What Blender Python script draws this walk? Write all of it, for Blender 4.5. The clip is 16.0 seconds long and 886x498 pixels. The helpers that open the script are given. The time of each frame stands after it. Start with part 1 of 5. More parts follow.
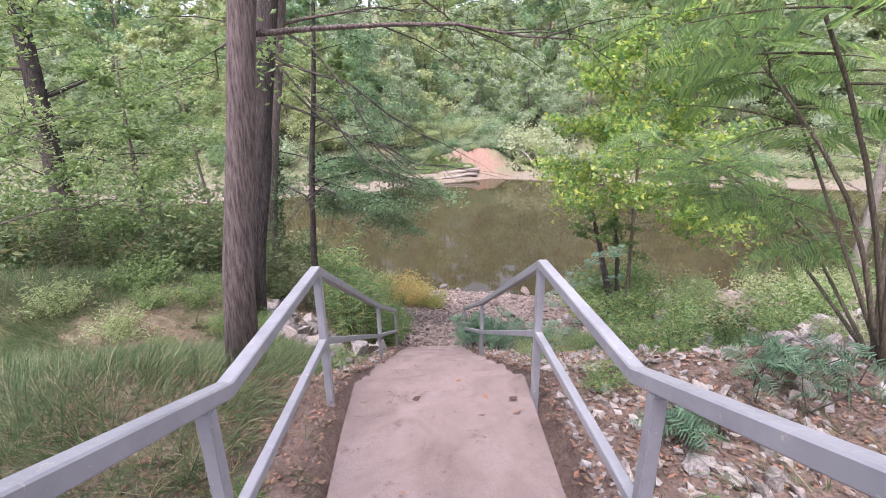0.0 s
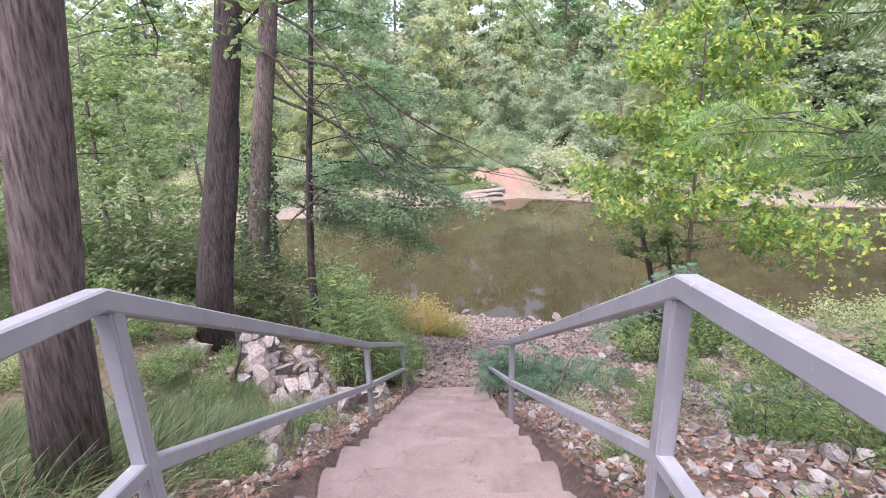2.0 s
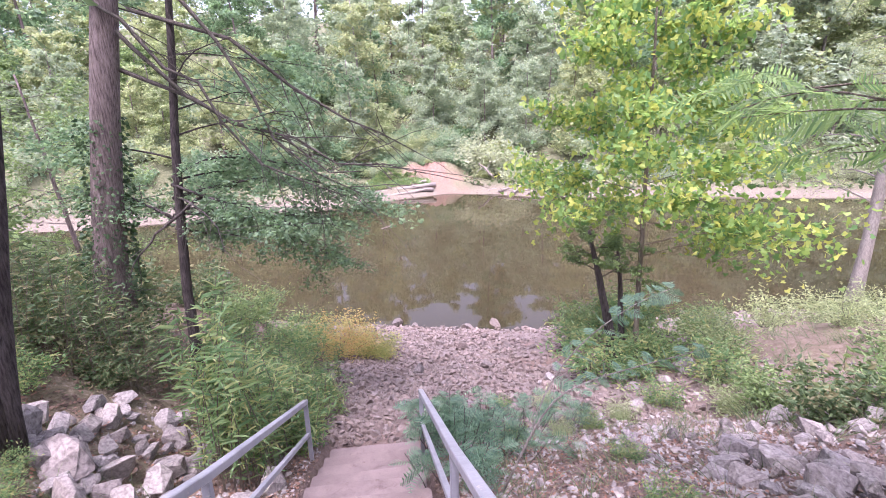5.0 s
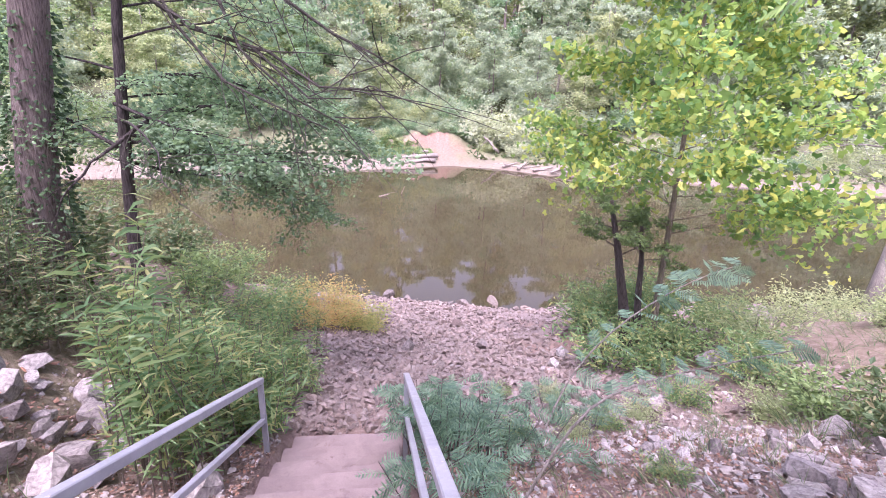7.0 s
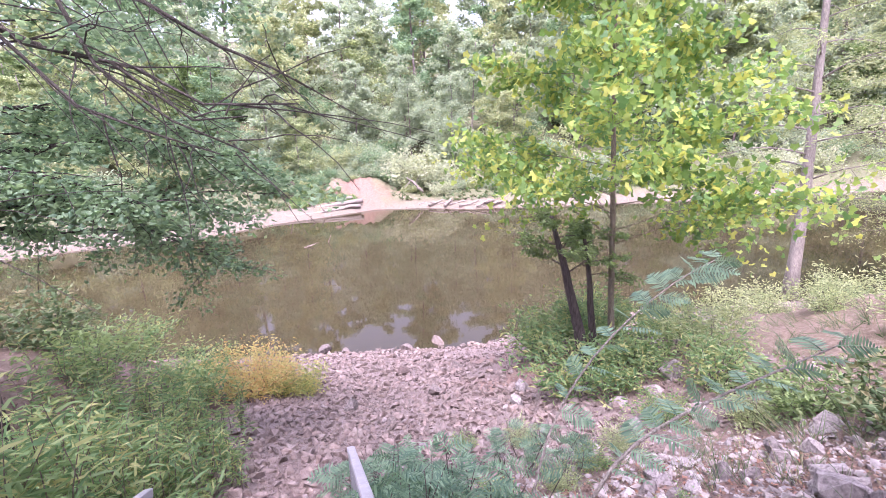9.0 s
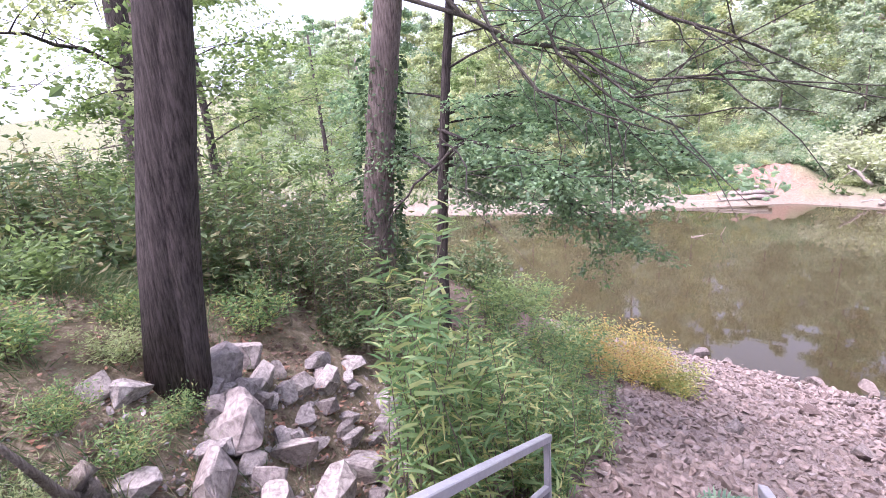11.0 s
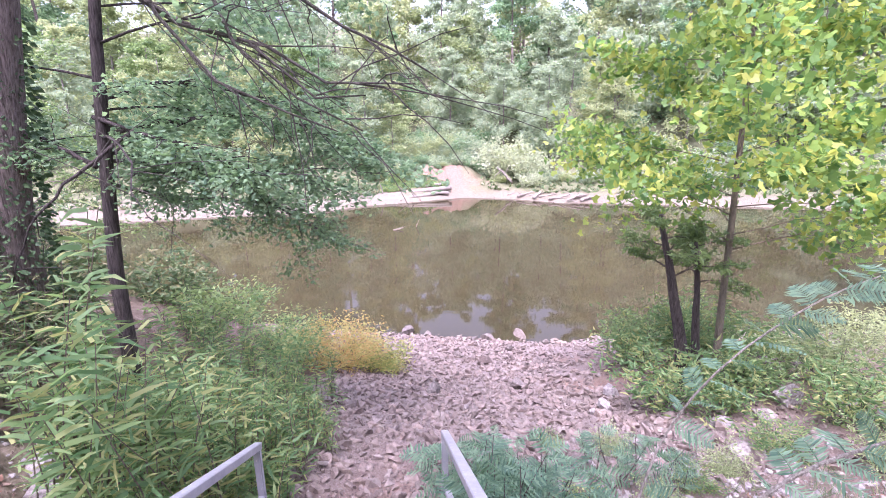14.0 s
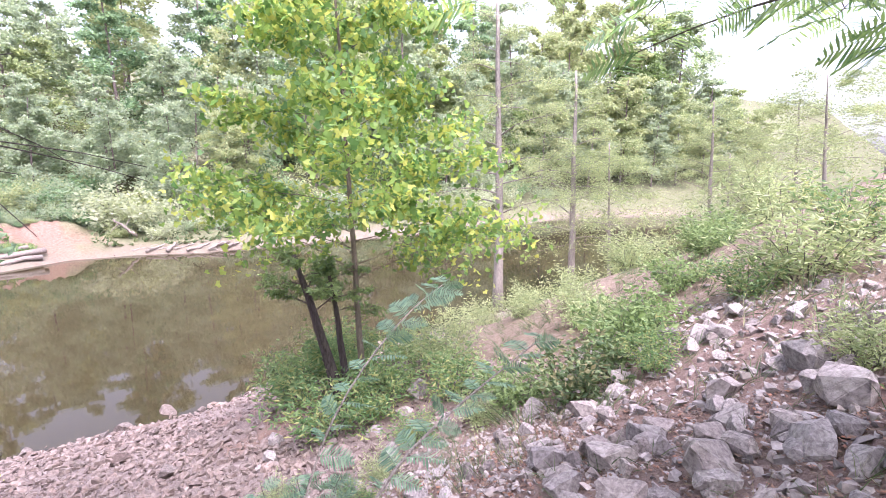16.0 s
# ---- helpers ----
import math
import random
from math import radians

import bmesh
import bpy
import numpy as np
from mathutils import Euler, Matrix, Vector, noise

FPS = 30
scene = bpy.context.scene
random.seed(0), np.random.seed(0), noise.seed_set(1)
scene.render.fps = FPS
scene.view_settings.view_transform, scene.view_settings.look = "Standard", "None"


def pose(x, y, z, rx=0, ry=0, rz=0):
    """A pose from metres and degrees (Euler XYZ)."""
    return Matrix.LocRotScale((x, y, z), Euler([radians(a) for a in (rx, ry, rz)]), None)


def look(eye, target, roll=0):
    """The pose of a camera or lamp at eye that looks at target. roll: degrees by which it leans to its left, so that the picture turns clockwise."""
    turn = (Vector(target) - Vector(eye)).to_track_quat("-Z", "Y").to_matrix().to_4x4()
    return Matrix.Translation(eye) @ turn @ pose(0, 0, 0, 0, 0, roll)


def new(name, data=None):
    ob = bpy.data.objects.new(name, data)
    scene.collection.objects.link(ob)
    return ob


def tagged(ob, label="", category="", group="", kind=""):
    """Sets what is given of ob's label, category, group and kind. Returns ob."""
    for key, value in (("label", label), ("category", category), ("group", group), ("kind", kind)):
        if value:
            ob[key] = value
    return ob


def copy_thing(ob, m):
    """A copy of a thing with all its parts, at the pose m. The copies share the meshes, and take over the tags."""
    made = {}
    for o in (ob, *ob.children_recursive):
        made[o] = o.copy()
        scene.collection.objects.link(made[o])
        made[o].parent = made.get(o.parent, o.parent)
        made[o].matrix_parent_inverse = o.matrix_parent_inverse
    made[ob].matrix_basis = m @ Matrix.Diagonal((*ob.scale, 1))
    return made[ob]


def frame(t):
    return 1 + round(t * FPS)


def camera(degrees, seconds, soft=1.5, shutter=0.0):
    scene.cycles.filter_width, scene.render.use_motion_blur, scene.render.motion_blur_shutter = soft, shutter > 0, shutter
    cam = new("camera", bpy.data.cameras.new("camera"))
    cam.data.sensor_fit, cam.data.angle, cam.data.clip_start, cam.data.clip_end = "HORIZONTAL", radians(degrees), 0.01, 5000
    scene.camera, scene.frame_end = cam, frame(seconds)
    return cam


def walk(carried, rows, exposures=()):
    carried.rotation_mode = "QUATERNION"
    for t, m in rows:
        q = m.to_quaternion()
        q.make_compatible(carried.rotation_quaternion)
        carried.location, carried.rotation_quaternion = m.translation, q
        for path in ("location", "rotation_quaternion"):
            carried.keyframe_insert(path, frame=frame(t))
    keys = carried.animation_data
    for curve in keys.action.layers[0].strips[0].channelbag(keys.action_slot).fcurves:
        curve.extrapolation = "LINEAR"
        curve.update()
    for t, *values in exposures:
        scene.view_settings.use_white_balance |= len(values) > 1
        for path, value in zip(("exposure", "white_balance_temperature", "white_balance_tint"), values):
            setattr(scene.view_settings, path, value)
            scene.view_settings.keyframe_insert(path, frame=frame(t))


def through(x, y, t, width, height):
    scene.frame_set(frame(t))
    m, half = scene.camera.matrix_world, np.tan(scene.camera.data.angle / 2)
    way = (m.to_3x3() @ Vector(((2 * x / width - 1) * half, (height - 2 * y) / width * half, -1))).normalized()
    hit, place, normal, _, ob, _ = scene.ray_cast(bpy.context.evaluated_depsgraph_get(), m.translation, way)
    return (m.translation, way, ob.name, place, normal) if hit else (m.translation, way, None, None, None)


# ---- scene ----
# the camera and its walk: seconds, place, yaw, pitch, roll
PATH = [
    (0.0, -0.065, 0.298, 1.959, -1.91, -18.93, 1.02),
    (0.5, -0.097, 0.718, 1.802, -2.93, -20.12, -0.15),
    (1.0, -0.090, 1.164, 1.592, -0.82, -18.72, 0.15),
    (1.5, -0.057, 1.586, 1.449, -1.49, -17.63, -0.75),
    (2.0, 0.097, 1.965, 1.318, 1.22, -16.08, 1.82),
    (2.5, 0.159, 2.380, 1.279, -2.46, -17.07, 0.84),
    (3.0, 0.209, 2.787, 1.258, -2.15, -17.80, 2.48),
    (3.5, 0.287, 3.085, 1.239, 1.64, -16.67, 3.87),
    (3.7, 0.291, 3.188, 1.224, -1.76, -17.06, 3.10),
    (5.8, 0.317, 4.188, 0.959, -7.52, -16.58, 1.07),
    (6.0, 0.330, 4.314, 0.871, -1.97, -15.56, 2.10),
    (6.5, 0.458, 4.542, 0.678, -8.46, -17.71, 0.34),
    (7.0, 0.412, 4.861, 0.540, -7.59, -19.76, -2.49),
    (7.5, 0.434, 5.155, 0.373, -2.70, -15.55, 0.51),
    (8.0, 0.536, 5.390, 0.221, -14.90, -14.57, -1.21),
    (8.5, 0.556, 5.538, 0.133, -27.82, -15.18, 0.13),
    (9.0, 0.498, 5.619, 0.151, -15.96, -14.55, 1.91),
    (9.5, 0.436, 5.682, 0.156, -0.51, -14.32, 4.20),
    (10.0, 0.333, 5.697, 0.137, 13.71, -14.54, 4.72),
    (10.2, 0.281, 5.713, 0.145, 18.69, -14.01, 4.59),
    (12.3, 0.076, 5.749, 0.084, 31.88, -15.81, 4.16),
    (12.5, 0.104, 5.759, 0.084, 25.94, -15.84, 3.29),
    (13.0, 0.194, 5.742, 0.106, 12.16, -16.38, 1.68),
    (13.5, 0.258, 5.743, 0.109, 2.01, -16.63, 0.81),
    (14.0, 0.314, 5.752, 0.100, -5.74, -15.58, 0.13),
    (14.5, 0.373, 5.725, 0.114, -14.68, -15.29, 0.16),
    (15.0, 0.440, 5.726, 0.115, -24.05, -15.02, -0.62),
    (15.5, 0.490, 5.680, 0.130, -35.24, -12.20, -1.22),
    (16.0, 0.520, 5.650, 0.140, -46.87, -10.41, -0.31),
]
cam = camera(86.0, 16.0, 0.8)
walk(cam, [(t, pose(x, y, z, 0, 0, w) @ pose(0, 0, 0, p) @ pose(0, 0, 0, 0, r) @ pose(0, 0, 0, 90)) for t, x, y, z, w, p, r in PATH],
     [(0.0, 1.75, 6050, 23), (3.0, 1.95, 5900, 28), (6.5, 2.17, 5750, 41), (9.2, 2.27, 5800, 41), (10.0, 2.13, 5800, 35), (12.5, 2.53, 5700, 36), (14.5, 2.30, 5600, 38), (16.0, 2.25, 5900, 31)])

# ---- world and light: a bright, hazy sky and a wide weak sun ----
SUN_EL, SUN_AZ = radians(66), radians(205)
world = bpy.data.worlds.new("sky")
scene.world = world
world.use_nodes = True
wn = world.node_tree
wn.nodes.clear()
sky = wn.nodes.new("ShaderNodeTexSky")
sky.sky_type, sky.sun_disc = "NISHITA", False
sky.sun_elevation, sky.sun_rotation = SUN_EL, SUN_AZ
sky.air_density, sky.dust_density, sky.ozone_density = 1.0, 4.0, 1.0
pale = wn.nodes.new("ShaderNodeHueSaturation")
pale.inputs["Saturation"].default_value = 0.45
back = wn.nodes.new("ShaderNodeBackground")
back.inputs["Strength"].default_value = 0.15
wout = wn.nodes.new("ShaderNodeOutputWorld")
wn.links.new(sky.outputs[0], pale.inputs["Color"])
wn.links.new(pale.outputs[0], back.inputs["Color"])
wn.links.new(back.outputs[0], wout.inputs["Surface"])
sun = new("sun", bpy.data.lights.new("sun", "SUN"))
sun.data.energy, sun.data.angle, sun.data.color = 1.6, radians(25), (1.0, 0.96, 0.9)
sun.matrix_world = look((0, 0, 30), (-math.sin(SUN_AZ) * math.cos(SUN_EL) * 30, -math.cos(SUN_AZ) * math.cos(SUN_EL) * 30, 30 - 30 * math.sin(SUN_EL)))

# ---- small helpers ----
rng = np.random.default_rng(7)


def build(name, verts, faces, mat, parent=None, label="", smooth=False, kind=""):
    """One mesh object from an array of places and a list of face-index arrays."""
    me = bpy.data.meshes.new(name)
    verts = np.asarray(verts, dtype=np.float32)
    faces = [np.asarray(f, dtype=np.int32) for f in faces if len(f)]
    me.vertices.add(len(verts))
    me.vertices.foreach_set("co", verts.ravel())
    idx = np.concatenate([f.ravel() for f in faces])
    tot = np.concatenate([np.full(len(f), f.shape[1], dtype=np.int32) for f in faces])
    me.loops.add(len(idx))
    me.loops.foreach_set("vertex_index", idx)
    me.polygons.add(len(tot))
    me.polygons.foreach_set("loop_start", np.concatenate([[0], np.cumsum(tot)[:-1]]).astype(np.int32))
    me.polygons.foreach_set("loop_total", tot)
    me.polygons.foreach_set("use_smooth", np.full(len(tot), smooth))
    me.update(calc_edges=True)
    me.materials.append(mat)
    ob = new(name, me)
    if parent is not None:
        ob.parent = parent
    return tagged(ob, label, kind=kind)


class Heap:
    """Collects pieces of geometry that become one mesh."""

    def __init__(self):
        self.v, self.q, self.t, self.n = [], [], [], 0

    def add(self, verts, quads=None, tris=None):
        if quads is not None and len(quads):
            self.q.append(np.asarray(quads) + self.n)
        if tris is not None and len(tris):
            self.t.append(np.asarray(tris) + self.n)
        self.v.append(np.asarray(verts, dtype=float))
        self.n += len(verts)

    def make(self, name, mat, parent=None, label="", smooth=False, kind=""):
        faces = [np.concatenate(k) for k in (self.q, self.t) if k]
        return build(name, np.concatenate(self.v), faces, mat, parent, label, smooth, kind)


def thing(name, place, label, category, group="", kind=""):
    ob = new(name)
    ob.location = place
    return tagged(ob, label, category, group, kind)


def tube(heap, pts, radii, sides=8, wob=0.0, seed=0, cap=True):
    """A tapered tube along a line of places."""
    pts = np.asarray(pts, dtype=float)
    radii = np.broadcast_to(np.asarray(radii, dtype=float), (len(pts),))
    tan = np.gradient(pts, axis=0)
    tan /= np.linalg.norm(tan, axis=1)[:, None] + 1e-9
    ref = np.array([0.0, 0.0, 1.0]) if abs(tan[0, 2]) < 0.9 else np.array([1.0, 0.0, 0.0])
    ang = np.linspace(0, 2 * math.pi, sides, endpoint=False)
    r = np.random.default_rng(seed)
    prof = 1 + wob * r.normal(size=sides)
    out = []
    for p, d, rad in zip(pts, tan, radii):
        u = np.cross(d, ref)
        u /= np.linalg.norm(u) + 1e-9
        w = np.cross(d, u)
        k = prof * (1 + wob * 0.5 * r.normal(size=sides))
        out.append(p + rad * k[:, None] * (np.cos(ang)[:, None] * u + np.sin(ang)[:, None] * w))
    v = np.concatenate(out)
    i = np.arange(len(pts) - 1)[:, None] * sides
    j = np.arange(sides)[None]
    jn = (j + 1) % sides
    q = np.stack([i + j, i + jn, i + sides + jn, i + sides + j], -1).reshape(-1, 4)
    t = []
    if cap:
        n = len(v)
        v = np.concatenate([v, pts[:1], pts[-1:]])
        a = np.arange(sides)
        t = np.concatenate([np.stack([np.full(sides, n), (a + 1) % sides, a], 1),
                            np.stack([np.full(sides, n + 1), n - sides + a, n - sides + (a + 1) % sides], 1)])
    heap.add(v, q, t)


def frames_of(d, r):
    """For rows of directions d: two unit vectors across each, at a random turn."""
    d = d / (np.linalg.norm(d, axis=1)[:, None] + 1e-9)
    a = r.normal(size=d.shape)
    u = np.cross(d, a)
    u /= np.linalg.norm(u, axis=1)[:, None] + 1e-9
    return d, u, np.cross(d, u)


def leaves(heap, places, dirs, size, r, shape="oval", width=0.5, flat=0.0):
    """A leaf at each place, along dirs. size: mean length. flat: how far the blades lie level."""
    n = len(places)
    if not n:
        return
    d, u, w = frames_of(dirs, r)
    if flat:
        up = np.array([0, 0, 1.0])
        u2 = np.cross(d, up)
        u2 /= np.linalg.norm(u2, axis=1)[:, None] + 1e-6
        u = (1 - flat) * u + flat * u2
        u /= np.linalg.norm(u, axis=1)[:, None] + 1e-6
        w = np.cross(d, u)
    L = (size * r.uniform(0.6, 1.3, n))[:, None]
    if shape == "oval":
        W = L * width
        v = np.stack([places, places + d * L * 0.45 + u * W * 0.5 + w * L * 0.08, places + d * L - w * L * 0.05,
                      places + d * L * 0.45 - u * W * 0.5 + w * L * 0.08], 1)
        k = np.arange(n)[:, None] * 4
        heap.add(v.reshape(-1, 3), tris=np.concatenate([k + [0, 1, 2], k + [0, 2, 3]]))
    elif shape == "lobed":
        rad = np.array([0.0, 0.6, 0.58, 0.8, 0.68, 1.0, 0.68, 0.8, 0.58, 0.6])
        ang = np.radians([180, -115, -88, -62, -32, 0, 32, 62, 88, 115])
        v = []
        for q, a in zip(rad, ang):
            v.append(places + L * 0.5 * (d * (0.3 + q * math.cos(a)) + u * q * math.sin(a) * 1.15 - w * 0.25 * q * q))
        v = np.stack(v, 1)
        m = len(rad)
        k = np.arange(n)[:, None] * m
        heap.add(v.reshape(-1, 3), tris=np.concatenate([k + [0, i, i + 1] for i in range(1, m - 1)]))
    elif shape == "blade":
        W = L * width
        b = r.uniform(0.1, 0.45, n)[:, None]
        side = np.array([0, 0, -1.0])
        v = np.stack([places + u * W * 0.5, places - u * W * 0.5,
                      places + d * L * 0.5 + u * W * 0.42 + side * L * b * 0.2, places + d * L * 0.5 - u * W * 0.42 + side * L * b * 0.2,
                      places + d * L + side * L * b], 1)
        k = np.arange(n)[:, None] * 5
        heap.add(v.reshape(-1, 3), quads=k + [0, 1, 3, 2], tris=k + [2, 3, 4])


def fronds(heap, places, dirs, size, r, pairs=7, droop=0.25):
    """Feathery twice-cut leaves: a stalk with pairs of narrow side blades."""
    for p, d in zip(places, dirs):
        d = d / np.linalg.norm(d)
        L = size * r.uniform(0.7, 1.25)
        u = np.cross(d, [0, 0, 1.0])
        u /= np.linalg.norm(u) + 1e-6
        roll = r.normal() * 0.7
        u = u * math.cos(roll) + np.cross(d, u) * math.sin(roll)
        s = np.linspace(0, 1, pairs + 1)
        line = p + np.outer(s * L, d) + np.outer(-droop * L * s * s, [0, 0, 1.0])
        tube(heap, line[::2] if pairs > 5 else line, np.linspace(0.004, 0.0015, len(line[::2] if pairs > 5 else line)), 3, cap=False)
        env = np.sin(np.pi * (0.18 + 0.75 * s[1:])) * L * 0.42
        for sg in (-1, 1):
            a = line[1:]
            dd = u * sg * 0.9 + d * 0.42 + np.outer(r.normal(size=pairs), [0, 0, 0.12])
            tip = a + dd * env[:, None] - np.outer(env * 0.15, [0, 0, 1])
            wv = d * 0.036 * L
            v = np.stack([a - wv * 0.5, a + wv * 0.5, (a + tip) / 2 + wv * 0.9, tip, (a + tip) / 2 - wv * 0.9], 1)
            k = np.arange(pairs)[:, None] * 5
            heap.add(v.reshape(-1, 3), quads=k + [1, 2, 4, 0], tris=k + [2, 3, 4])


def stone_mesh(r, fine=True, flat=0.65):
    """Places and triangles of a broken, angular stone about one metre across."""
    n = 15 if fine else 12
    p = r.uniform(-1, 1, (n, 3))
    p /= (np.abs(p) ** 3.2).sum(1)[:, None] ** (1 / 3.2)
    p *= r.uniform(0.78, 1.0, (n, 1))
    bm = bmesh.new()
    for q in p:
        bm.verts.new(q)
    hull = bmesh.ops.convex_hull(bm, input=bm.verts[:])
    bmesh.ops.delete(bm, geom=[e for e in hull["geom_interior"] if isinstance(e, bmesh.types.BMVert)], context="VERTS")
    bmesh.ops.dissolve_limit(bm, angle_limit=radians(14), verts=bm.verts[:], edges=bm.edges[:])
    if fine:
        bmesh.ops.bevel(bm, geom=bm.edges[:], offset=0.035, segments=1, affect="EDGES")
    bmesh.ops.triangulate(bm, faces=bm.faces[:])
    if fine:
        bmesh.ops.subdivide_edges(bm, edges=[e for e in bm.edges if e.calc_length() > 0.35], cuts=1)
        bmesh.ops.triangulate(bm, faces=bm.faces[:])
    bm.verts.index_update()
    v = np.array([q.co for q in bm.verts])
    t = np.array([[q.index for q in f.verts] for f in bm.faces])
    bm.free()
    v += r.normal(size=v.shape) * (0.018 if fine else 0.0)
    v /= np.abs(v).max() * 2
    return v * np.array([1.0, r.uniform(0.62, 0.9), flat * r.uniform(0.85, 1.2)]), t


# ---- materials ----
def material(name, rough=0.8, spec=0.3):
    m = bpy.data.materials.new(name)
    m.use_nodes = True
    nt = m.node_tree
    b = nt.nodes["Principled BSDF"]
    b.inputs["Roughness"].default_value = rough
    b.inputs["Specular IOR Level"].default_value = spec
    return m, nt, b


def noise_node(nt, scale, detail=6, rough=0.6, coord=None, dist=0.0):
    n = nt.nodes.new("ShaderNodeTexNoise")
    n.inputs["Scale"].default_value, n.inputs["Detail"].default_value = scale, detail
    n.inputs["Roughness"].default_value, n.inputs["Distortion"].default_value = rough, dist
    if coord is not None:
        nt.links.new(coord, n.inputs["Vector"])
    return n.outputs[0]


def ramp(nt, fac, stops):
    n = nt.nodes.new("ShaderNodeValToRGB")
    el = n.color_ramp.elements
    while len(el) < len(stops):
        el.new(0.5)
    for e, (p, c) in zip(el, stops):
        e.position, e.color = p, (*c, 1)
    nt.links.new(fac, n.inputs[0])
    return n.outputs[0]


def mix(nt, fac, a, b, how="MIX"):
    n = nt.nodes.new("ShaderNodeMix")
    n.data_type, n.blend_type = "RGBA", how
    for sock, val in ((n.inputs[0], fac), (n.inputs[6], a), (n.inputs[7], b)):
        if isinstance(val, (int, float)):
            sock.default_value = val
        elif isinstance(val, tuple):
            sock.default_value = (*val, 1)
        else:
            nt.links.new(val, sock)
    return n.outputs[2]


def bump(nt, b, height, strength, dist=0.02):
    n = nt.nodes.new("ShaderNodeBump")
    n.inputs["Strength"].default_value, n.inputs["Distance"].default_value = strength, dist
    nt.links.new(height, n.inputs["Height"])
    nt.links.new(n.outputs[0], b.inputs["Normal"])


def coords(nt):
    return nt.nodes.new("ShaderNodeTexCoord").outputs["Object"]


def where(nt):
    return nt.nodes.new("ShaderNodeNewGeometry").outputs["Position"]


def leaf_mat(name, dark, light, extra=None, through=0.55, rough=0.5):
    """Foliage: varied from leaf to leaf, partly letting light through."""
    m, nt, b = material(name, rough, 0.3)
    geo = nt.nodes.new("ShaderNodeNewGeometry")
    stops = [(0.0, dark), (0.65, light)] + ([(0.95, extra)] if extra else [(1.0, tuple(min(1, c * 1.25) for c in light))])
    col = ramp(nt, geo.outputs["Random Per Island"], stops)
    big = noise_node(nt, 0.9, 3, coord=geo.outputs["Position"])
    col = mix(nt, 0.5, col, ramp(nt, big, [(0.3, (0.62, 0.66, 0.62)), (0.7, (1.0, 1.0, 0.95))]), "MULTIPLY")
    nt.links.new(col, b.inputs["Base Color"])
    tr = nt.nodes.new("ShaderNodeBsdfTranslucent")
    warm = mix(nt, 1.0, col, (1.0, 1.0, 0.75), "MULTIPLY")
    nt.links.new(warm, tr.inputs["Color"])
    ms = nt.nodes.new("ShaderNodeMixShader")
    ms.inputs[0].default_value = through
    nt.links.new(b.outputs[0], ms.inputs[1])
    nt.links.new(tr.outputs[0], ms.inputs[2])
    nt.links.new(ms.outputs[0], nt.nodes["Material Output"].inputs["Surface"])
    return m


def bark_mat(name, dark, light, scale=1.0, moss=None):
    m, nt, b = material(name, 0.9, 0.15)
    c = coords(nt)
    mp = nt.nodes.new("ShaderNodeMapping")
    mp.inputs["Scale"].default_value = (40 * scale, 40 * scale, 4.2 * scale)
    nt.links.new(c, mp.inputs["Vector"])
    n1 = noise_node(nt, 1.6, 8, 0.66, mp.outputs[0], 0.12)
    n2 = noise_node(nt, 1.3, 4, 0.6, c)
    col = ramp(nt, n1, [(0.34, dark), (0.62, light)])
    col = mix(nt, 0.6, col, ramp(nt, n2, [(0.3, (0.6, 0.58, 0.56)), (0.7, (1.05, 1.0, 0.98))]), "MULTIPLY")
    if moss:
        col = mix(nt, ramp(nt, n2, [(0.5, (0, 0, 0)), (0.62, (0.7, 0.7, 0.7))]), col, moss)
    nt.links.new(col, b.inputs["Base Color"])
    bump(nt, b, n1, 1.0, 0.035)
    return m


def stone_mat(name, dark, mid, light):
    m, nt, b = material(name, 0.88, 0.25)
    c = coords(nt)
    rnd = nt.nodes.new("ShaderNodeObjectInfo").outputs["Random"]
    isl = nt.nodes.new("ShaderNodeNewGeometry").outputs["Random Per Island"]
    n1 = noise_node(nt, 9, 8, 0.65, c, 0.4)
    n2 = noise_node(nt, 60, 4, 0.7, c)
    col = ramp(nt, n1, [(0.33, dark), (0.53, mid), (0.76, light)])
    col = mix(nt, 0.35, col, ramp(nt, n2, [(0.35, (0.6, 0.6, 0.6)), (0.65, (1.1, 1.08, 1.05))]), "MULTIPLY")
    tone = ramp(nt, isl, [(0.0, (0.62, 0.58, 0.56)), (0.35, (0.95, 0.88, 0.84)), (0.7, (1.0, 1.0, 1.0)), (1.0, (1.12, 1.02, 0.95))])
    col = mix(nt, 0.85, col, tone, "MULTIPLY")
    tone2 = ramp(nt, rnd, [(0.0, (0.72, 0.7, 0.7)), (0.5, (1.0, 0.97, 0.95)), (1.0, (1.1, 1.08, 1.05))])
    col = mix(nt, 0.8, col, tone2, "MULTIPLY")
    nt.links.new(col, b.inputs["Base Color"])
    bump(nt, b, n1, 0.5, 0.03)
    return m


BARK_GREY = bark_mat("bark_grey", (0.095, 0.072, 0.067), (0.31, 0.25, 0.235))
BARK_DARK = bark_mat("bark_dark", (0.032, 0.026, 0.025), (0.125, 0.104, 0.1))
BARK_PALE = bark_mat("bark_pale", (0.16, 0.14, 0.12), (0.36, 0.33, 0.29))
BARK_TWIG = bark_mat("bark_twig", (0.08, 0.07, 0.06), (0.17, 0.15, 0.13), 2.0)
BARK_MIM = bark_mat("bark_mimosa", (0.12, 0.10, 0.075), (0.26, 0.22, 0.17), 1.6)
DRIFT = bark_mat("driftwood", (0.16, 0.13, 0.11), (0.38, 0.33, 0.29), 1.2)
LEAF_OAK = leaf_mat("leaf_oak", (0.15, 0.25, 0.16), (0.30, 0.42, 0.26), through=0.6)
